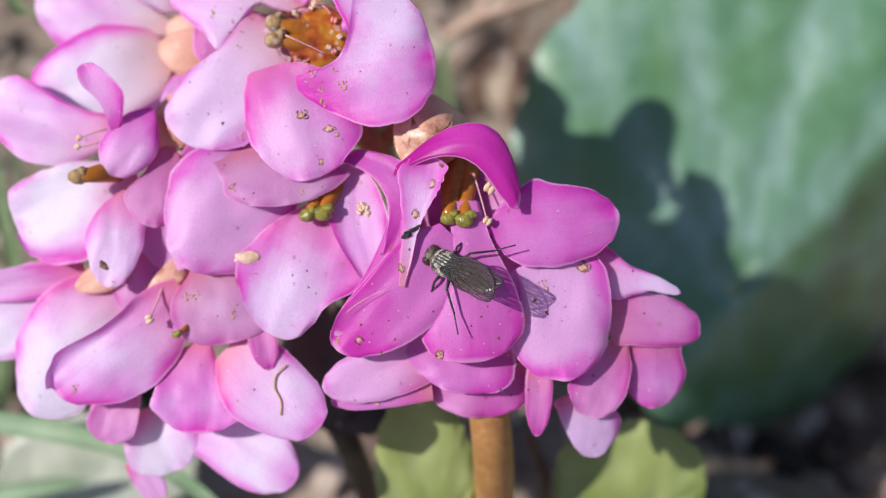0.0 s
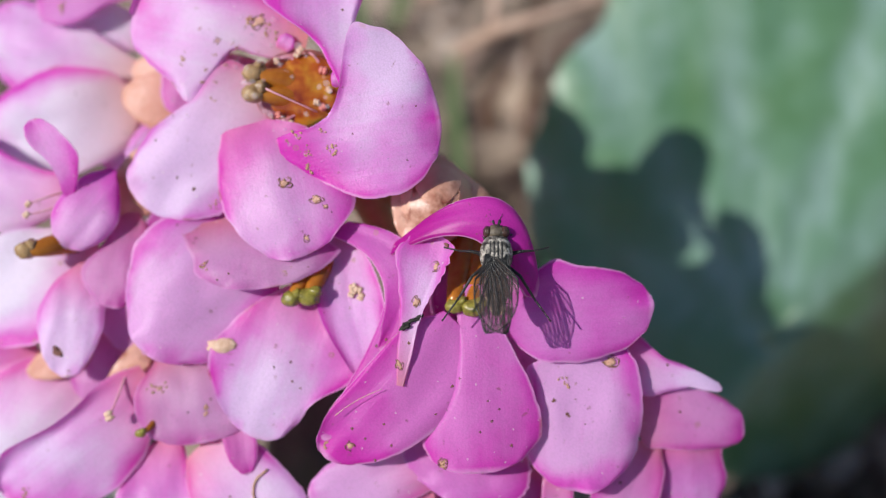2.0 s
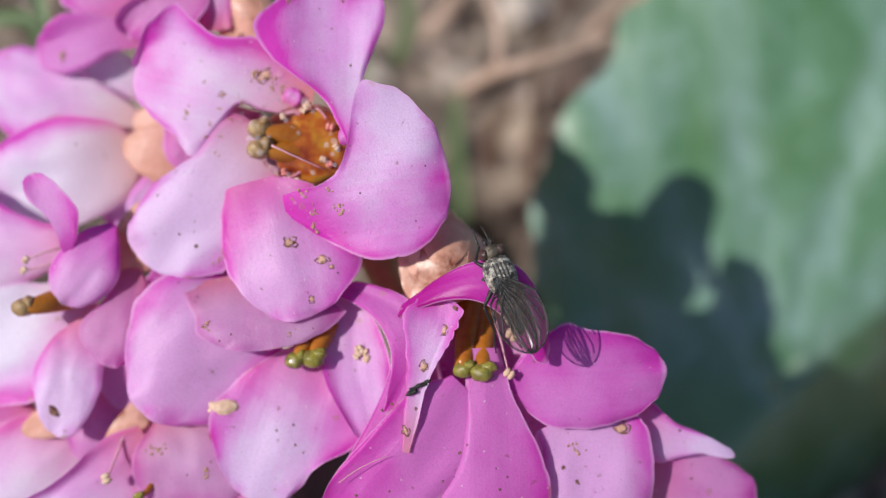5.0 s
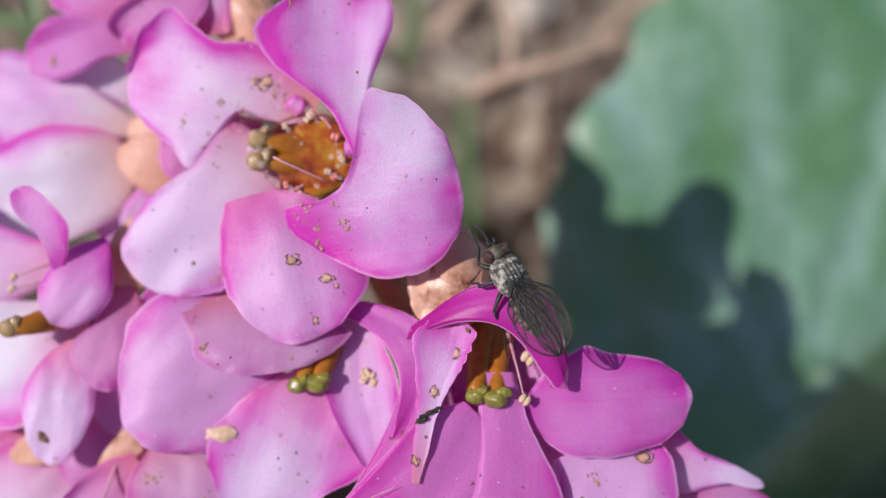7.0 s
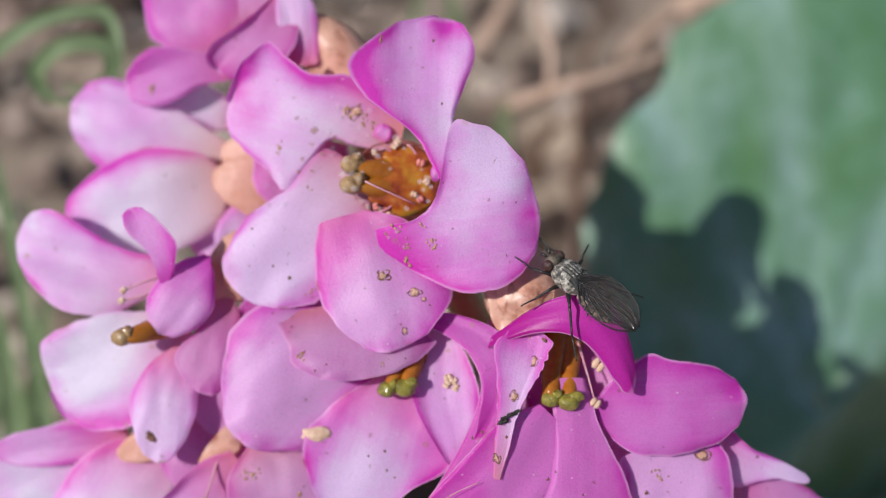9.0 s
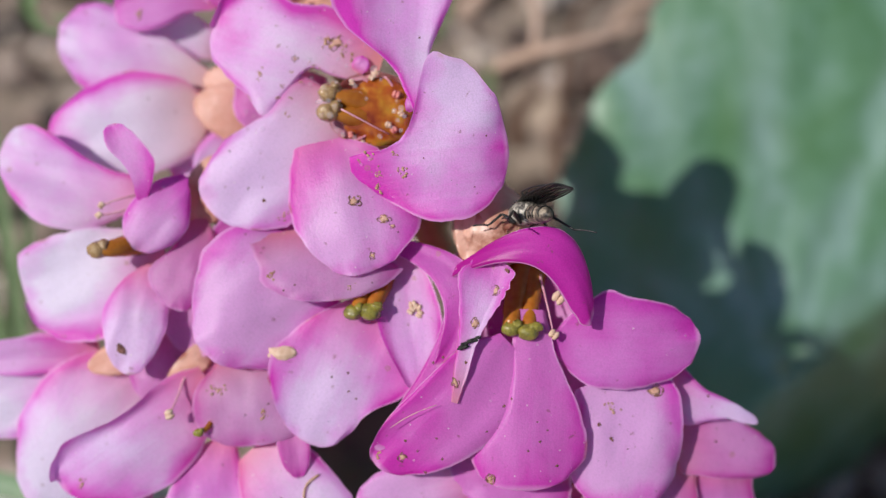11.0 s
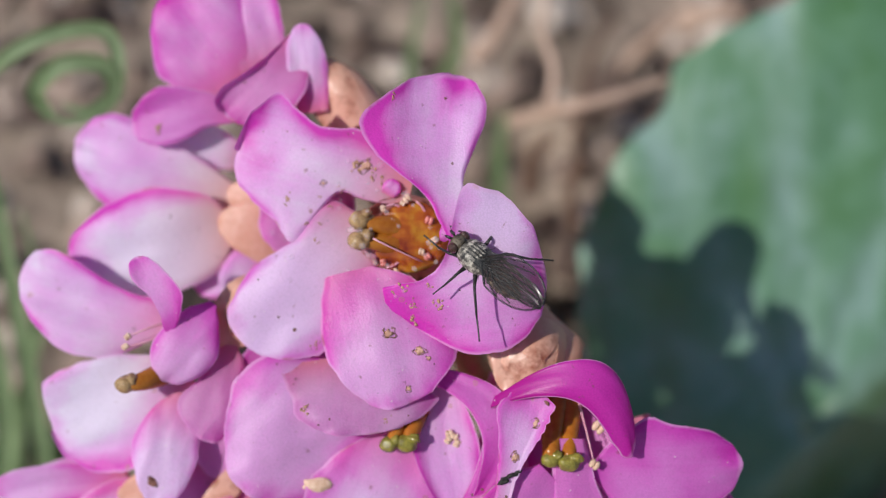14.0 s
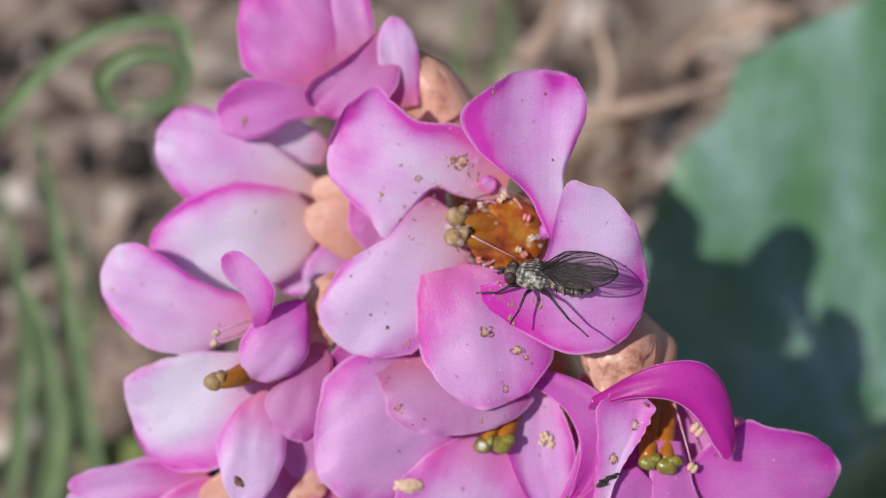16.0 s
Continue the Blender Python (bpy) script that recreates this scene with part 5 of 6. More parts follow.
for n in range(1100):
    x, y = random.uniform(-0.10, 0.10), random.uniform(-0.02, 0.15)
    z, k = soil_height(x, y), random.uniform(0.0006, 0.0024) * random.choice((1, 1, 1, 1.7))
    turn = Euler((random.uniform(-0.5, 0.5), random.uniform(-0.5, 0.5), random.uniform(0, 6.3))).to_matrix()
    flat = random.choice((0.25, 0.5, 0.8))
    blob(bm, (x, y, z + k * flat * 0.5), (k * random.uniform(0.8, 2.6), k, k * flat), 0.5, 1, turn)
tagged(new("soil_crumbs", mesh_of("soil_crumbs", bm, litter_paint, False)), "brown crumbs and chips of bark on the soil", "litter", kind="stuff")

bm = bmesh.new()
for n in range(150):
    x, y = random.uniform(-0.09, 0.09), random.uniform(0.02, 0.15)
    k = random.uniform(0.0014, 0.0034)
    turn = Euler((random.uniform(-0.7, 0.7), random.uniform(-0.7, 0.7), random.uniform(0, 6.3))).to_matrix()
    blob(bm, (x, y, soil_height(x, y) + k * 0.5), (k * random.uniform(1.0, 3.2), k * random.uniform(0.5, 1), k * 0.16), 0.6, 2, turn)
for n in range(90):
    x, y = random.uniform(-0.09, 0.09), random.uniform(0.0, 0.15)
    k = random.uniform(0.002, 0.0042)
    turn = Euler((random.uniform(-0.5, 0.5), random.uniform(-0.5, 0.5), random.uniform(0, 6.3))).to_matrix()
    blob(bm, (x, y, soil_height(x, y) + k * 0.35), (k * random.uniform(1.0, 2.0), k * random.uniform(0.5, 1), k * random.uniform(0.15, 0.5)), 0.8, 2, turn)
tagged(new("dead_leaf_bits", mesh_of("dead_leaf_bits", bm, litter_paint)), "curled brown and tan bits of dead leaf", "litter", kind="stuff")

straw = plain("dry_straw", (0.30, 0.19, 0.13), (0.58, 0.42, 0.33), 300, 0.7, 0.3, 0.4, 0.0003)
bark = plain("dark_bark", (0.07, 0.04, 0.028), (0.22, 0.13, 0.09), 300, 0.85, 0.2, 0.7, 0.0005)


def twig(points, thick, paint, label):
    pts = curve_points([spot(p) for p in points], 6)
    ob = new("twig", None)
    ob.empty_display_size = 0.004
    ob.matrix_world = Matrix.Translation(pts[0])
    radii = [thick / 2000 * (1 - 0.45 * i / len(pts) + 0.18 * noise.noise(Vector((i * 0.7, thick, 3)))) for i in range(len(pts))]
    part("shaft", tube(bmesh.new(), [p - pts[0] for p in pts], radii, 9), paint, ob)
    return tagged(ob, label, "twig", "twigs on the soil")


twig([(5.6, 21.2, -50.0), (10.0, 21.9, -44.0), (15.4, 22.9, -43.0), (22.8, 25.2, -45.0)], 1.9, straw, "thick dry tan twig lying on the soil")
twig([(9.5, 21.6, -45.0), (10.0, 26.7, -46.0), (8.9, 31.2, -47.0), (10.2, 36.8, -50.0)], 1.3, straw, "forked dry tan twig on the soil")
twig([(1.5, 29.3, -60.0), (4.3, 32.0, -60.0), (7.3, 37.9, -62.0)], 3.2, straw, "pale flat straw on the soil")
twig([(16.0, 15.4, -64.0), (14.3, 20.3, -62.0), (16.4, 29.7, -64.0), (20.0, 35.7, -66.0)], 1.4, bark, "dark brown twig on the soil")
twig([(8.8, 13.3, -64.0), (9.0, 17.5, -62.0), (11.5, 20.3, -62.0)], 2.6, bark, "short dark bark piece")
twig([(20.7, 29.0, -70.0), (25.9, 33.4, -70.0), (32.3, 39.0, -72.0)], 2.4, straw, "pale bark strip on the soil")
twig([(27.7, 33.6, -62.0), (31.4, 34.9, -60.0), (34.9, 34.6, -60.0)], 3.0, straw, "rounded tan stalk stub")
twig([(14.1, 8.6, -60.0), (13.2, 13.7, -58.0), (15.1, 19.6, -58.0)], 2.0, bark, "reddish brown twig on the soil")
twig([(-2.8, -22.3, -26.0), (-2.2, -26.9, -26.0), (-2.1, -32.8, -27.0)], 1.2, straw, "thin tan stalk beside the flower stalk")
twig([(10.9, -25.7, -24.0), (12.1, -29.1, -24.0), (12.2, -33.2, -25.0)], 1.3, bark, "brown withered stalk by the flower")

# ---- leaves ----
def leaf_paint(name, low, high, rib, share, gloss=0.3):
    """Leathery waxy leaf: patches of green, paler along the ribs (the rib layer of its mesh)."""
    m, nt, b = surface(name, 0.42, gloss)
    big, fine = noise_node(nt, 85.0, 3.0), noise_node(nt, 500.0, 5.0)
    c = ramp_node(nt, sum_node(nt, "ADD", sum_node(nt, "MULTIPLY", big, 0.8), sum_node(nt, "MULTIPLY", fine, 0.2)), (0.36, low), (0.52, high), (0.66, tuple(0.6 * h + 0.4 * r for h, r in zip(high, rib))))
    at = nt.nodes.new("ShaderNodeAttribute")
    at.attribute_name = "rib"
    c = mix_node(nt, "MIX", c, rib, at.outputs["Fac"])
    nt.links.new(c, b.inputs["Base Color"])
    bump_node(nt, fine, b, 0.3, 0.0004)
    let_through(m, nt, b, c, share)
    return m


leaf_green = leaf_paint("leaf_blue_green", (0.057, 0.150, 0.042), (0.096, 0.207, 0.108), (0.28, 0.395, 0.375), 0.05, 0.85)
leaf_young = leaf_paint("leaf_yellow_green", (0.10, 0.15, 0.028), (0.25, 0.30, 0.085), (0.40, 0.45, 0.20), 0.25)

leaf_grey = leaf_paint("leaf_grey_green", (0.26, 0.30, 0.22), (0.48, 0.50, 0.40), (0.55, 0.56, 0.48), 0.2)
# near-black: the shade of the gap is put into this colour
leaf_shade = leaf_paint("leaf_painted_shade", (0.018, 0.014, 0.010), (0.05, 0.038, 0.026), (0.07, 0.05, 0.035), 0.05)
rib_skin = plain("leaf_rib", (0.20, 0.30, 0.16), (0.36, 0.44, 0.30), 300, 0.5)


def round_leaf(root, middle, wide, tall, tilt, ribs, paint, label, crinkle=1.0, droop=None):
    """A broad round leaf in plant space: ribs fan out from root; wide and tall are half widths round middle;
    droop: a place (x, y) from which the blade sags towards one corner."""
    ob = new("leaf", None)
    ob.empty_display_size = 0.01
    ob.matrix_world = PLANT @ Matrix.Translation(Vector(root) / 1000)
    off = Vector(middle) - Vector(root)
    bm = bmesh.new()
    grid, paler = [], []
    n, rings = 120, 26
    for i in range(rings):
        r = 0.03 + 0.97 * i / (rings - 1)
        line = []
        for j in range(n + 1):
            f = 2 * math.pi * (j % n) / n
            edge = 1 + 0.06 * noise.noise(Vector((math.cos(f) * 2, math.sin(f) * 2, wide))) + 0.05 * noise.noise(Vector((math.cos(f) * 6, math.sin(f) * 6, tall))) + 0.02 * noise.noise(Vector((math.cos(f) * 15, math.sin(f) * 15, tall)))
            x, y = (off.x + wide * math.cos(f) * edge) * r, (off.y + tall * math.sin(f) * edge) * r
            near = min(abs((math.atan2(y, x) - radians(a) + math.pi) % (2 * math.pi) - math.pi) for a in ribs) * math.hypot(x, y)
            rib = math.exp(-(near / (2.6 - 0.8 * r)) ** 2) * (0.5 + 0.5 * noise.noise(Vector((x * 0.15, y * 0.15, 2))) + 0.5 * noise.noise(Vector((x * 0.5, y * 0.35, 7))))
            fan = math.hypot(x, y)
            z = tilt[0] * x + tilt[1] * y + crinkle * (1.4 * noise.noise(Vector((x * 0.06, y * 0.06, 1))) + 0.5 * noise.noise(Vector((x * 0.2, y * 0.2, 6))))
            z += -0.5 * rib + crinkle * 0.02 * fan - 2.2 * crinkle * max(0.0, r - 0.8) ** 2 * 8
            if droop:
                past = 0.7 * (x - droop[0]) - 0.7 * (y - droop[1])
                z -= 0.62 * (past + math.sqrt(past * past + 3)) - 0.3
            line.append((Vector((x, y, z)) / 1000, Vector((0, 0, 1)), j / n, r))
            paler += [max(0.0, rib) * 0.75] * 2
        grid.append(line)
    sheet(bm, grid, 0.0007)
    me = mesh_of("blade", bm, paint)
    me.attributes.new("rib", "FLOAT", "POINT").data.foreach_set("value", paler)
    blade = new("blade", me)
    blade.parent = ob
    # raised ribs, and the petiole down into the soil
    for a in ribs:
        reach = 0.72 * min(wide, tall)
        rib_line = [Vector((math.cos(radians(a)) * reach * k / 9, math.sin(radians(a)) * reach * k / 9, 0)) for k in range(10)]
        for p in rib_line:
            f = math.hypot(p.x, p.y)
            p.z = tilt[0] * p.x + tilt[1] * p.y + crinkle * (1.4 * noise.noise(Vector((p.x * 0.06, p.y * 0.06, 1))) + 0.02 * f) - 0.45
        part("rib", tube(bmesh.new(), [p / 1000 for p in rib_line], [0.00042 - 0.00003 * k for k in range(10)], 8), rib_skin, ob, "pale raised leaf rib")
    start = Vector((0, 0, -0.0004))
    down = PLANT.to_3x3().inverted() @ Vector((0, 0, -1))
    drop = (PLANT @ (Vector(root) / 1000)).z + 0.003
    part("petiole", tube(bmesh.new(), bend(start, start + down * drop * 0.5 + Vector((0.001, 0, -0.0015)), start + down * drop, 8), [0.0013] * 8, 10), paint if paint is leaf_shade else rib_skin, ob, "dark petiole of the added leaf" if paint is leaf_shade else "pale green petiole")
    return tagged(ob, label, "leaf")


round_leaf((36.2, -13.3, -42.0), (41.0, 0.9, -42.0), 29, 33, (0.02, 0.05), (95, 70, 118, 46), leaf_green, "large leathery blue-green bergenia leaf, partly shaded", 1, (6.3, 3.2))
round_leaf((1.0, -34.5, -17.0), (1.0, -28.0, -15.0), 4.6, 8.8, (0.0, 0.4), (90, 60, 120), leaf_young, "young yellow-green leaf under the flowers", 0.4, None)
round_leaf((16.9, -36.1, -22.0), (20.0, -30.8, -20.0), 7.2, 6.8, (0.1, 0.3), (75, 40, 110), leaf_young, "yellow-green leaf with a withered tip", 0.5, None)
round_leaf((-45.6, -32.8, -34.0), (-35.6, -27.7, -33.0), 11, 6.0, (0.0, 0.2), (20, 60, 160), leaf_grey, "pale grey-green leaf low by the soil", 0.4, None)
round_leaf((-38.2, -18.9, -44.0), (-43.1, -15.8, -43.0), 4.6, 2.6, (0.0, 0.1), (170, 150, 200), leaf_young, "small green leaf among the grass", 0.4, None)
# added leaf; its near-black colour stands for the shade between the flowers
round_leaf((-7.1, -23.0, -18.0), (-5.5, -17.0, -15.0), 6.4, 7.0, (0.0, 0.2), (90, 60, 120), leaf_shade, "dark leaf added for the shaded gap under the flowers", 0.6, None)

# ---- grass ----
grass_green = plain("grass_green", (0.10, 0.16, 0.06), (0.26, 0.34, 0.17), 200, 0.5, 0.4, 0.2, 0.0002, 0.3)

blade_pale = plain("grass_pale", (0.20, 0.32, 0.17), (0.40, 0.50, 0.33), 200, 0.5, 0.4, 0.2, 0.0002, 0.3)


def grass_blade(points, width, label, paint):
    """A keeled grass blade along points in plant space."""
    pts = curve_points([spot(p) for p in points], 8)
    ob = new("grass_blade", None)
    ob.empty_display_size = 0.004
    ob.matrix_world = Matrix.Translation(pts[0])
    out = PLANT.to_3x3() @ Vector((0, 0, 1))
    grid = []
    for i, p in enumerate(pts):
        s = i / (len(pts) - 1)
        way = (pts[min(i + 1, len(pts) - 1)] - pts[max(i - 1, 0)]).normalized()
        side = way.cross(out).normalized()
        up = side.cross(way)
        w = width / 2000 * (1 - 0.85 * s ** 3) * (0.6 + 0.4 * min(1.0, s * 6))
        grid.append([(p - pts[0] + side * w * a + up * w * 0.5 * a * a, up, a / 2 + 0.5, s) for a in (-1, -0.6, -0.2, 0.2, 0.6, 1)])
    part("blade", sheet(bmesh.new(), grid, 0.0002), paint, ob)
    keel = [(row[2][0] + row[3][0]) / 2 for row in grid]
    part("midrib", tube(bmesh.new(), keel, [width / 2000 * 0.16 * (1 - 0.7 * i / len(keel)) for i in range(len(keel))], 6), paint, ob)
    return tagged(ob, label, "grass", "grass round the plant")


grass_blade([(-57.9, 13.3, -36.0), (-48.4, 20.5, -28.0), (-42.5, 24.7, -24.0), (-37.5, 27.2, -23.0), (-32.2, 27.7, -23.0), (-30.9, 24.4, -23.0), (-31.8, 21.2, -23.0), (-35.6, 19.7, -23.0), (-38.4, 21.2, -23.0)], 1.5, "green grass blade curled into a loop", grass_green)
grass_blade([(-37.8, 20.2, -25.0), (-38.7, 22.6, -24.0), (-36.0, 24.7, -23.0), (-32.3, 24.7, -23.0), (-31.5, 22.4, -23.0), (-33.6, 20.7, -23.0), (-36.1, 21.2, -23.0)], 1.7, "dark green curl of grass", grass_green)
grass_blade([(-43.3, -20.3, -38.0), (-44.7, -8.2, -37.0), (-46.1, 3.5, -36.0), (-47.2, 13.2, -35.0), (-48.7, 20.6, -35.0)], 1.9, "green grass blade leaning up", grass_green)
grass_blade([(-49.3, -21.4, -42.0), (-47.3, -8.8, -40.0), (-44.6, 2.1, -39.0), (-46.1, 12.1, -38.0)], 1.5, "slender green grass blade over soil", grass_green)
grass_blade([(-55.8, -22.2, -45.0), (-53.5, -3.3, -45.0), (-56.1, 15.3, -45.0)], 2.2, "broad green grass blade over soil", grass_green)
grass_blade([(-50.6, -22.0, -40.0), (-48.1, -10.8, -38.0), (-49.2, -0.0, -37.0), (-51.6, 4.6, -37.0)], 2.6, "bright green grass blade over soil", grass_green)
grass_blade([(-47.3, -23.9, -44.0), (-45.2, -15.3, -42.0), (-48.0, -5.4, -42.0)], 2.0, "green grass blade over soil", grass_green)
grass_blade([(-2.6, 26.8, -62.0), (-0.6, 31.7, -58.0), (-1.6, 39.4, -56.0)], 1.9, "pale green blade behind the flowers", grass_green)
grass_blade([(-6.8, 23.1, -60.0), (-6.1, 29.7, -58.0), (-4.3, 38.1, -56.0)], 1.5, "green grass blade behind the flowers", grass_green)
grass_blade([(4.8, 6.9, -64.0), (4.3, 17.5, -60.0), (5.2, 23.5, -58.0)], 2.2, "pale green blade over the soil", grass_green)
grass_blade([(-50.0, -19.4, -22.0), (-40.5, -20.9, -21.0), (-31.9, -22.7, -20.0), (-25.5, -25.4, -20.0), (-19.9, -30.2, -21.0), (-18.2, -34.1, -22.0)], 2.2, "long pale green grass blade bending under the flowers", blade_pale)
grass_blade([(-51.2, -30.0, -28.0), (-40.4, -28.6, -28.0), (-34.9, -28.3, -29.0)], 2.0, "broad pale grass blade low by the soil", blade_pale)

# ---- the fly ----
# fly space: metres, x ahead, z up, the origin in the thorax
def fly_paint(name, dark, light, scale, rough=0.45, spec=0.5):
    return plain(name, dark, light, scale, rough, spec, 0.5, 0.00008)


fly_grey, nt, b = surface("fly_dusty_grey", 0.5, 0.4)
dust = ramp_node(nt, noise_node(nt, 2300.0, 5.0, 0.75), (0.40, (0.010, 0.009, 0.008)), (0.48, (0.13, 0.115, 0.098)), (0.59, (0.54, 0.49, 0.41)))
nt.links.new(dust, b.inputs["Base Color"])
bump_node(nt, noise_node(nt, 6000.0, 4.0), b, 0.6, 0.00008)
fly_brown, nt, b = surface("fly_dusty_brown", 0.5, 0.4)
band = nt.nodes.new("ShaderNodeTexWave")
band.inputs["Scale"].default_value, band.inputs["Distortion"].default_value, band.inputs["Detail Scale"].default_value = 420.0, 3.0, 3.0
nt.links.new(nt.nodes.new("ShaderNodeTexCoord").outputs["Object"], band.inputs["Vector"])
speck = sum_node(nt, "ADD", sum_node(nt, "MULTIPLY", noise_node(nt, 2400.0, 5.0, 0.75), 0.88), sum_node(nt, "MULTIPLY", band.outputs["Fac"], 0.12))
nt.links.new(ramp_node(nt, speck, (0.36, (0.012, 0.010, 0.009)), (0.50, (0.11, 0.085, 0.064)), (0.63, (0.38, 0.30, 0.22))), b.inputs["Base Color"])
bump_node(nt, noise_node(nt, 6000.0, 4.0), b, 0.6, 0.00008)
fly_black = fly_paint("fly_black", (0.008, 0.008, 0.008), (0.03, 0.028, 0.025), 3000, 0.35)
fly_eye = fly_paint("fly_eye_red_brown", (0.022, 0.010, 0.007), (0.085, 0.040, 0.028), 5000, 0.2, 0.6)
fly_face = fly_paint("fly_face_silver", (0.012, 0.009, 0.007), (0.20, 0.155, 0.105), 2600, 0.5)

wing_skin, nt, b = surface("fly_wing_film", 0.22, 1.0)
b.inputs["Base Color"].default_value = (0.13, 0.095, 0.085, 1)
clear = nt.nodes.new("ShaderNodeBsdfTransparent")
clear.inputs[0].default_value = (0.96, 0.94, 0.93, 1)
film_mix = nt.nodes.new("ShaderNodeMixShader")
nt.links.new(ramp_node(nt, noise_node(nt, 900.0), (0.35, 0.10), (0.65, 0.21)), film_mix.inputs[0])
nt.links.new(clear.outputs[0], film_mix.inputs[1])
nt.links.new(b.outputs[0], film_mix.inputs[2])
nt.links.new(film_mix.outputs[0], nt.nodes["Material Output"].inputs[0])

MM = 0.001
fly = tagged(new("fly"), "dusty grey fly with clear veined wings and black bristly legs", "fly")
fly.empty_display_size = 0.003


def body_of(stretches, sides=20):
    """A round body along x: rows of x, z, half width, half height, in millimetres."""
    bm = bmesh.new()
    rings = []
    for x, z, w, h in stretches:
        rings.append([bm.verts.new(Vector((x, w * math.cos(a), z + h * math.sin(a))) * MM) for a in (2 * math.pi * k / sides for k in range(sides))])
    for a, c in zip(rings, rings[1:]):
        for k in range(sides):
            bm.faces.new((a[k], a[(k + 1) % sides], c[(k + 1) % sides], c[k]))
    bm.faces.new(rings[0][::-1])
    bm.faces.new(rings[-1])
    return bm


def bristles(owner, n, x0, x1, w, h, z, length):
    """Stiff black hairs that stand out of a round body."""
    bm = bmesh.new()
    for _ in range(n):
        x, a = random.uniform(x0, x1), random.uniform(-0.5, math.pi + 0.5)
        mid, half = (x0 + x1) / 2, (x1 - x0) / 2 * 1.12
        k = math.sqrt(max(0.05, 1 - ((x - mid) / half) ** 2))
        p = Vector((x, w * k * math.cos(a), z + h * k * math.sin(a)))
        out = Vector((-0.55 + random.uniform(-0.2, 0.2), math.cos(a), math.sin(a))).normalized()
        q = p + out * length * random.uniform(0.5, 1.2)
        tube(bm, [p * MM, (p + q) / 2 * MM, (q + Vector((-0.1, 0, 0)) * length) * MM], [0.000028, 0.000020, 0.000008], 4)
    part("bristles", bm, fly_black, owner, "stiff black bristles")["kind"] = "stuff"


thorax = part("thorax", body_of([(1.28, 0.05, 0.30, 0.30), (1.12, 0.06, 0.70, 0.58), (0.8, 0.08, 0.92, 0.76), (0.3, 0.1, 1.04, 0.86), (-0.25, 0.1, 1.04, 0.86),
                                 (-0.75, 0.1, 0.90, 0.76), (-1.1, 0.15, 0.62, 0.55), (-1.4, 0.22, 0.36, 0.30), (-1.5, 0.24, 0.12, 0.10)]), fly_grey, fly, "grey-dusted thorax with dark stripes")
bristles(thorax, 70, -1.1, 1.1, 0.82, 0.84, 0.1, 0.45)
for y in (-0.36, -0.12, 0.12, 0.36):
    strip = [Vector((x, y * (1 - 0.06 * x * x), 0.1 + 0.845 * math.sqrt(max(0.05, 1 - (x / 1.36) ** 2)) * math.sqrt(1 - (y / 0.96) ** 2))) * MM for x in (-0.95, -0.6, -0.2, 0.2, 0.6, 0.9)]
    part("stripe", tube(bmesh.new(), strip, [0.00003, 0.00006, 0.00007, 0.00007, 0.00006, 0.00003], 6), fly_black, thorax, "dark stripe")
abdomen = part("abdomen", body_of([(-0.95, 0.0, 0.32, 0.30), (-1.2, -0.05, 0.62, 0.56), (-1.7, -0.12, 0.76, 0.68), (-2.3, -0.18, 0.78, 0.68), (-2.9, -0.24, 0.68, 0.60),
                                   (-3.4, -0.32, 0.48, 0.44), (-3.75, -0.38, 0.26, 0.24), (-3.9, -0.42, 0.08, 0.08)]), fly_brown, fly, "grey-brown abdomen with darker bands")
bristles(abdomen, 60, -3.7, -1.2, 0.76, 0.66, -0.2, 0.28)
for x, w in ((-1.55, 0.755), (-2.1, 0.795), (-2.65, 0.745), (-3.2, 0.58)):
    # dark hind edge of each ring of the body
    ring = [Vector((x, w * math.cos(a), -0.16 + 0.03 * x + w * 0.87 * math.sin(a))) * MM for a in (math.pi * k / 12 for k in range(-2, 15))]
    part("band", tube(bmesh.new(), ring, [0.00005] * len(ring), 6), fly_black, abdomen, "dark band")
head = part("head", body_of([(1.32, 0.02, 0.22, 0.25), (1.40, 0.02, 0.56, 0.52), (1.62, 0.0, 0.72, 0.64), (1.92, -0.02, 0.64, 0.62), (2.15, -0.05, 0.46, 0.48), (2.27, -0.08, 0.18, 0.24)]), fly_face, fly, "silvery bristly head")
bristles(head, 22, 1.45, 2.2, 0.5, 0.64, 0.0, 0.28)
for side in (-1, 1):
    eye = bmesh.new()
    blob(eye, Vector((1.74, 0.55 * side, 0.08)) * MM, (0.40 * MM, 0.33 * MM, 0.54 * MM), 0.02, 3)
    part("eye", eye, fly_eye, head, "red-brown compound eye")
    feeler = [Vector(p) * MM for p in ((2.20, 0.12 * side, 0.14), (2.42, 0.20 * side, 0.18), (2.66, 0.24 * side, 0.06))]
    part("antenna", tube(bmesh.new(), feeler, [0.00007, 0.00011, 0.00009], 8), fly_black, head, "short black antenna")
    hair = [Vector(p) * MM for p in ((2.46, 0.16 * side, 0.1), (2.7, 0.3 * side, 0.22), (2.95, 0.42 * side, 0.3))]
    part("arista", tube(bmesh.new(), hair, [0.00003, 0.00002, 0.00001], 5), fly_black, head)
head.location.x = -0.2 * MM
mouth = [Vector(p) * MM for p in ((2.05, 0, -0.45), (2.12, 0, -0.75), (2.1, 0, -0.95))]
part("proboscis", tube(bmesh.new(), mouth, [0.00016, 0.00013, 0.0002], 10), fly_black, head, "short black mouthpart")


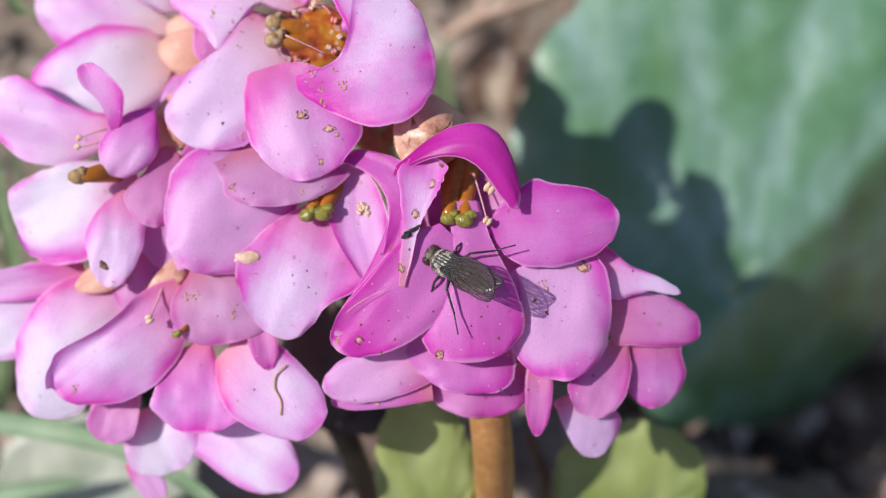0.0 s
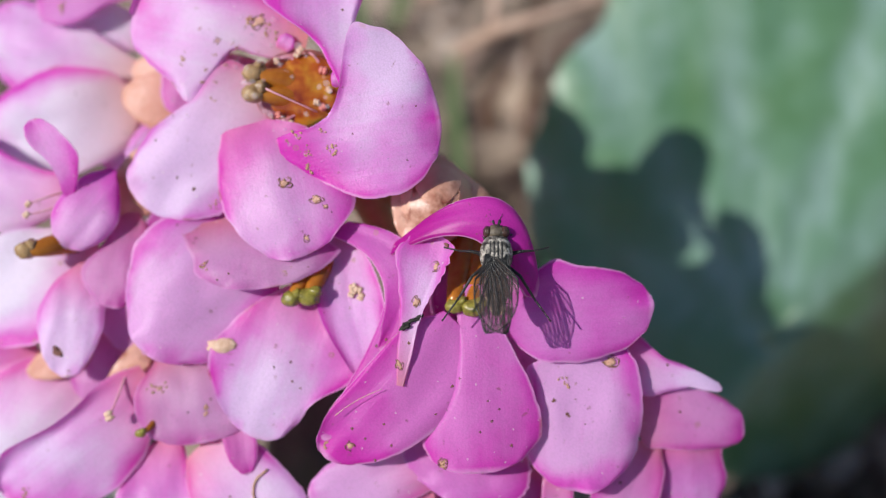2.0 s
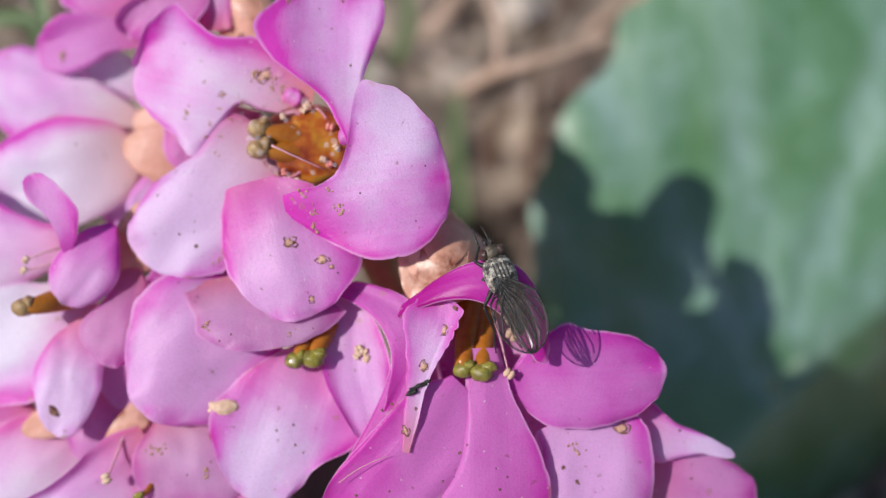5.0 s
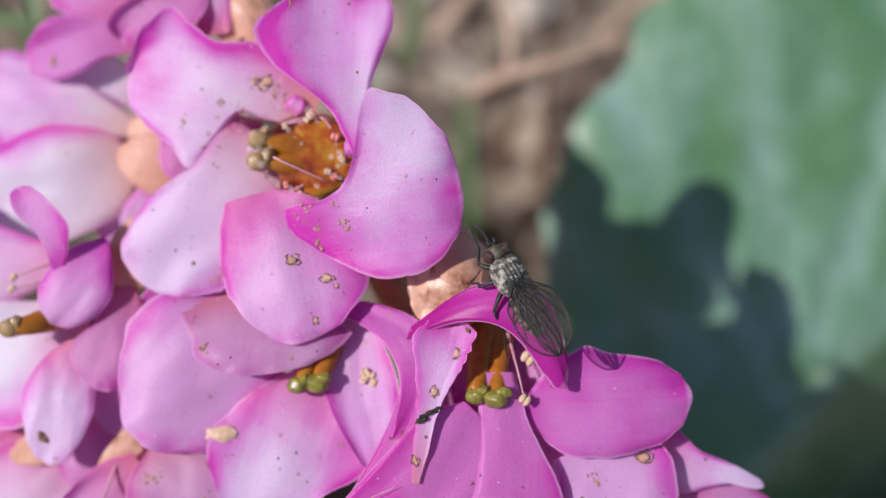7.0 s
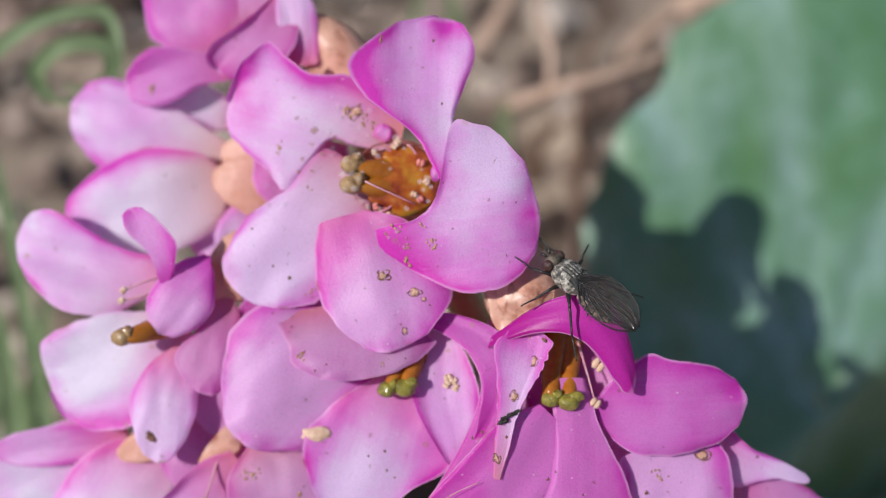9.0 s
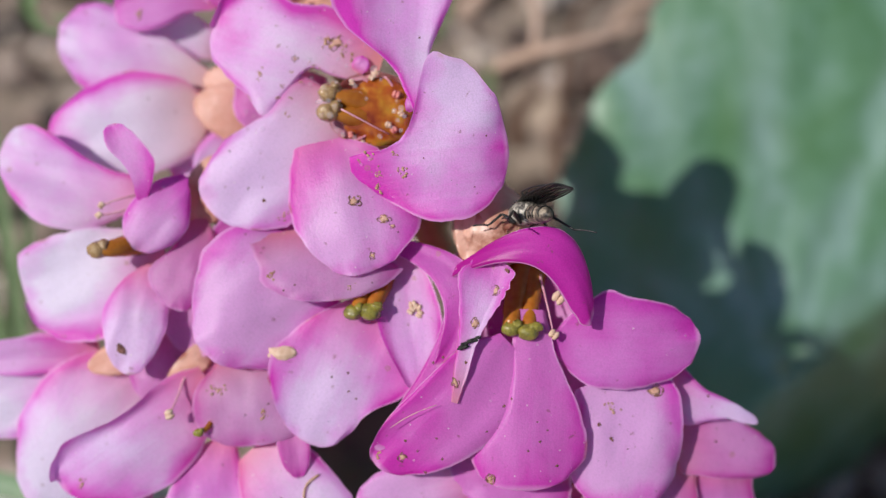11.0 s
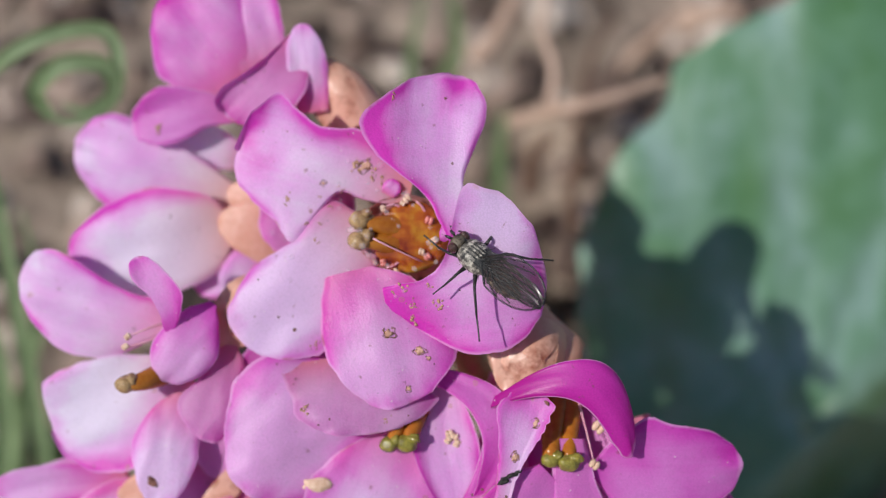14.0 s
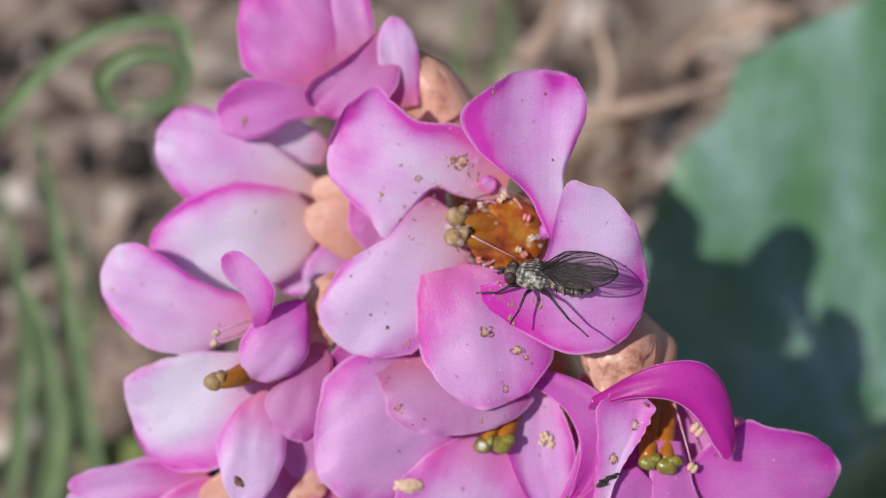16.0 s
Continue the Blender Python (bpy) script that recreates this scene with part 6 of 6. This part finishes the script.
def build_wing(side):
    """A wing in its own space, hinged at the origin and pointing back along -x."""
    grid = []
    length, wide = 5.25, 2.35
    for i in range(22):
        s = 1 - (1 - i / 21) ** 1.9
        # fore edge and hind edge of the wing
        fore = 0.42 * min(1.0, 0.2 + s / 0.35) * math.sqrt(max(0.0, 1 - max(0.0, (s - 0.55) / 0.45) ** 2.4))
        hind = -(wide - 0.42) * min(1.0, 0.12 + (s / 0.34) ** 0.8 * 0.88) * math.sqrt(max(0.0, 1 - max(0.0, (s - 0.5) / 0.5) ** 2.2))
        grid.append([(Vector((-length * s, side * (fore + (hind - fore) * a), 0.035 * math.sin(a * 19) * min(1.0, s * 2) + 0.05 * s * s)) * MM, Vector((0, 0, 1)), a, s) for a in (k / 21 for k in range(22))])
    wing = new("wing", mesh_of("wing", sheet(bmesh.new(), grid, 0.00002, 1.0), wing_skin))
    tagged(wing, "smoky clear wing with dark veins")
    wing.parent = fly
    for n, (a0, a1, s1) in enumerate(((0, 0, 1), (0.05, 0.09, 0.97), (0.14, 0.24, 0.99), (0.19, 0.40, 0.99), (0.24, 0.56, 0.97), (0.32, 0.74, 0.9), (0.40, 0.90, 0.72), (0.50, 0.98, 0.52), (0.6, 1.0, 0.34))):
        pts = []
        for i in range(12):
            s = 0.02 + (s1 - 0.02) * i / 11
            a = a0 + (a1 - a0) * (i / 11) ** 0.8
            row = grid[min(21, round((1 - (1 - min(s, 1.0)) ** (1 / 1.9)) * 21))]
            f = a * 21
            j = min(20, int(f))
            p = row[j][0].lerp(row[j + 1][0], f - j)
            pts.append(Vector((p.x, p.y, p.z)))
        part("vein", tube(bmesh.new(), pts, [0.000064 - 0.000022 * i / 11 for i in range(12)], 5), fly_black, wing, "dark wing vein")
    edge_line = [row[0][0] for row in grid[:-1]] + [grid[-1][10][0]] + [row[-1][0] for row in grid[-2::-1]]
    part("vein", tube(bmesh.new(), edge_line, [0.000055] * len(edge_line), 5), fly_black, wing, "dark wing margin")
    cross = [Vector((-2.6 * MM, side * y * MM, 0.05 * MM)) for y in (-0.35, -0.6, -0.85)]
    part("vein", tube(bmesh.new(), cross, [0.00003] * 3, 5), fly_black, wing, "dark wing vein")
    return wing


wings = {side: build_wing(side) for side in (1, -1)}


def build_leg(hip, knee, ankle, toe):
    """A leg in its own space, hinged at the hip: thigh, shin and jointed foot."""
    hip, knee, ankle, toe = (Vector(p) * MM for p in (hip, knee, ankle, toe))
    leg = new("leg", mesh_of("leg", tube(bmesh.new(), bend(Vector(), (knee - hip) * 0.5 + Vector((0, 0, 0.00006)), knee - hip, 8),
                                         [0.00012, 0.00016, 0.00017, 0.00016, 0.00014, 0.00012, 0.00011, 0.0001], 8), fly_black))
    leg.parent = fly
    leg.location = hip
    part("shin", tube(bmesh.new(), bend(knee - hip, (knee + ankle) / 2 - hip, ankle - hip, 7), [0.0001, 0.0001, 0.000095, 0.00009, 0.000085, 0.00008, 0.000075], 7), fly_black, leg)
    foot = bmesh.new()
    tube(foot, bend(ankle - hip, (ankle + toe) / 2 - hip + Vector((0, 0, 0.00005)), toe - hip, 9), [0.000075, 0.00006, 0.000075, 0.000055, 0.000065, 0.00005, 0.00006, 0.00005, 0.00007], 6)
    part("foot", foot, fly_black, leg)
    tagged(leg, "thin bristly black leg")
    return leg


legs = []
for side in (1, -1):
    legs.append((side, side, build_leg((0.85, 0.42 * side, -0.55), (1.50, 1.00 * side, -0.20), (2.40, 1.05 * side, -0.95), (3.7, 1.15 * side, -1.15))))
    legs.append((-side, side, build_leg((0.15, 0.55 * side, -0.65), (0.35, 1.60 * side, -0.15), (0.65, 2.40 * side, -1.00), (0.95, 3.4 * side, -1.15))))
    legs.append((side, side, build_leg((-0.45, 0.5 * side, -0.65), (-1.35, 1.50 * side, -0.10), (-2.75, 2.45 * side, -0.95), (-4.1, 3.4 * side, -1.15))))


# ---- what moves ----
def stance(place, ahead, up):
    """The fly's pose in the world from its place, heading and upright way in plant space."""
    x = Vector(ahead).normalized()
    y = Vector(up).cross(x).normalized()
    z = x.cross(y)
    m = Matrix((x, y, z)).transposed().to_4x4()
    m.translation = Vector(place) / 1000
    return PLANT @ m


def motions():
    walk(fly, [
        (0, stance((4.40, -9.00, 1.35), (-0.74, 0.50, -0.44), (-0.36, 0.36, 0.86))),
        (0.5, stance((5.33, -7.39, 2.0), (-0.11, 0.84, -0.53), (-0.14, 0.52, 0.84))),
        (1, stance((6.41, -4.85, 2.30), (0.12, 0.93, -0.36), (0.42, 0.30, 0.86))),
        (1.5, stance((8.30, -3.50, 2.80), (0.00, 0.94, -0.33), (0.05, 0.33, 0.94))),
        (2, stance((7.66, -2.26, 2.95), (0.06, 0.96, -0.29), (0.00, 0.29, 0.96))),
        (2.5, stance((7.43, -1.60, 3.00), (0.01, 0.96, -0.29), (0.00, 0.29, 0.96))),
        (3, stance((7.80, 0.30, 2.95), (0.11, 0.95, -0.29), (0.00, 0.29, 0.96))),
        (3.5, stance((6.98, 0.46, 2.95), (-0.33, 0.91, -0.24), (0.00, 0.24, 0.97))),
        (6, stance((7.63, 0.98, 3.05), (-0.28, 0.95, -0.13), (0.19, 0.19, 0.96))),
        (6.5, stance((7.01, 1.67, 3.41), (-0.46, 0.89, -0.06), (0.24, 0.19, 0.95))),
        (7, stance((7.04, 1.78, 3.41), (-0.44, 0.90, -0.07), (0.24, 0.19, 0.95))),
        (7.5, stance((6.96, 1.68, 3.42), (-0.42, 0.90, -0.08), (0.24, 0.19, 0.95))),
        (8, stance((6.82, 1.92, 3.43), (-0.47, 0.88, -0.06), (0.24, 0.19, 0.95))),
        (9.3, stance((6.00, 2.75, 2.01), (-0.62, 0.55, -0.30), (-0.10, 0.80, 0.65))),
        (10.5, stance((5.30, 2.10, 0.80), (-0.46, -0.12, -0.88), (0.10, 0.99, -0.12))),
        (11, stance((5.70, 2.45, 0.40), (-0.38, -0.08, -0.92), (0.10, 0.98, -0.08))),
        (11.3, stance((5.95, 2.95, 0.00), (-0.16, 0.05, -0.98), (0.05, 0.98, 0.05))),
        (11.5, stance((5.85, 2.75, -0.30), (-0.04, 0.10, -0.99), (0.05, 0.98, 0.10))),
        (11.6, stance((5.95, 2.60, -0.50), (-0.04, 0.12, -0.99), (0.05, 0.98, 0.12))),
        (11.8, stance((6.40, 2.20, -0.90), (-0.18, 0.22, -0.95), (0.15, 0.94, 0.2))),
        (12, stance((6.25, 2.55, -2.40), (-0.40, 0.42, -0.78), (0.38, 0.72, 0.58))),
        (12.2, stance((7.30, 2.45, -2.60), (-0.12, 0.36, -0.92), (0.08, 0.92, 0.36))),
        (12.5, stance((7.05, 3.15, -2.40), (-0.13, 0.55, -0.82), (0.12, 0.80, 0.56))),
        (12.8, stance((6.50, 3.80, -1.50), (-0.36, 0.78, -0.50), (0.32, 0.50, 0.80))),
        (13, stance((5.84, 4.61, 1.02), (-0.51, 0.85, 0.10), (0.35, 0.20, 0.91))),
        (13.5, stance((3.20, 7.75, 2.69), (-0.44, 0.88, -0.16), (0.14, 0.24, 0.96))),
        (14, stance((-0.20, 8.51, 2.74), (-0.74, 0.65, -0.19), (0.09, 0.37, 0.92))),
        (14.5, stance((-2.00, 7.06, 1.75), (-0.95, 0.18, -0.27), (-0.10, 0.73, 0.66))),
        (15, stance((-2.41, 7.04, 1.65), (-0.96, 0.14, -0.25), (-0.10, 0.74, 0.66))),
        (15.5, stance((-2.76, 7.46, 1.55), (-0.95, 0.17, -0.27), (-0.10, 0.74, 0.66))),
        (16, stance((-2.98, 7.12, 1.55), (-0.96, 0.13, -0.25), (-0.10, 0.74, 0.66))),
    ])
    # the wings are held apart at first and folded flat over each other later
    for side, wing in wings.items():
        def held(spread, lift):
            return pose(-0.15 * MM, 0.56 * side * MM, (0.72 + lift) * MM, -6 * side, 5, -side * spread)
        walk(wing, [(t, held(s, k + (0.08 if side > 0 else 0.0))) for t, s, k in (
            (0, 3, 0), (0.5, -1, 0), (1.0, 1, 0), (1.4, 11, 0), (1.8, 5, 0), (2.2, -3, 0.05), (3.0, -4, 0.05), (3.5, -5, 0.05), (8.2, -5, 0.05), (9.5, -2, 0.05),
            (10.5, 1, 0.1), (12, -1, 0.05), (13, -4, 0.05), (13.5, -3, 0.05), (14, -4, 0.05), (16, -5, 0.05))])
    # legs swing by turns while it walks, and rest while it sits
    busy = [(0.0, 1), (0.3, 1), (0.6, 1), (0.9, 1), (1.2, 1), (1.5, 1), (1.8, 0.6), (2.2, 0.4), (3.0, 0.3), (3.6, 0.2), (6.0, 0), (8.2, 0), (8.8, 1), (9.2, 1), (9.6, 1),
            (10.3, 0.3), (11.4, 0.3), (11.8, 1), (12.1, 1), (12.4, 1), (12.7, 1), (13.0, 1), (13.3, 1), (13.6, 1), (13.9, 1), (14.2, 0.5), (14.6, 0.1), (16, 0)]
    for beat, side, leg in legs:
        at = leg.location.copy()
        walk(leg, [(t, Matrix.Translation(at) @ pose(0, 0, 0, -side * (62 if 3.2 < t < 8.5 else 0), 0, 11 * k * beat * (1 if n % 2 else -1))) for n, (t, k) in enumerate(busy)])


motions()
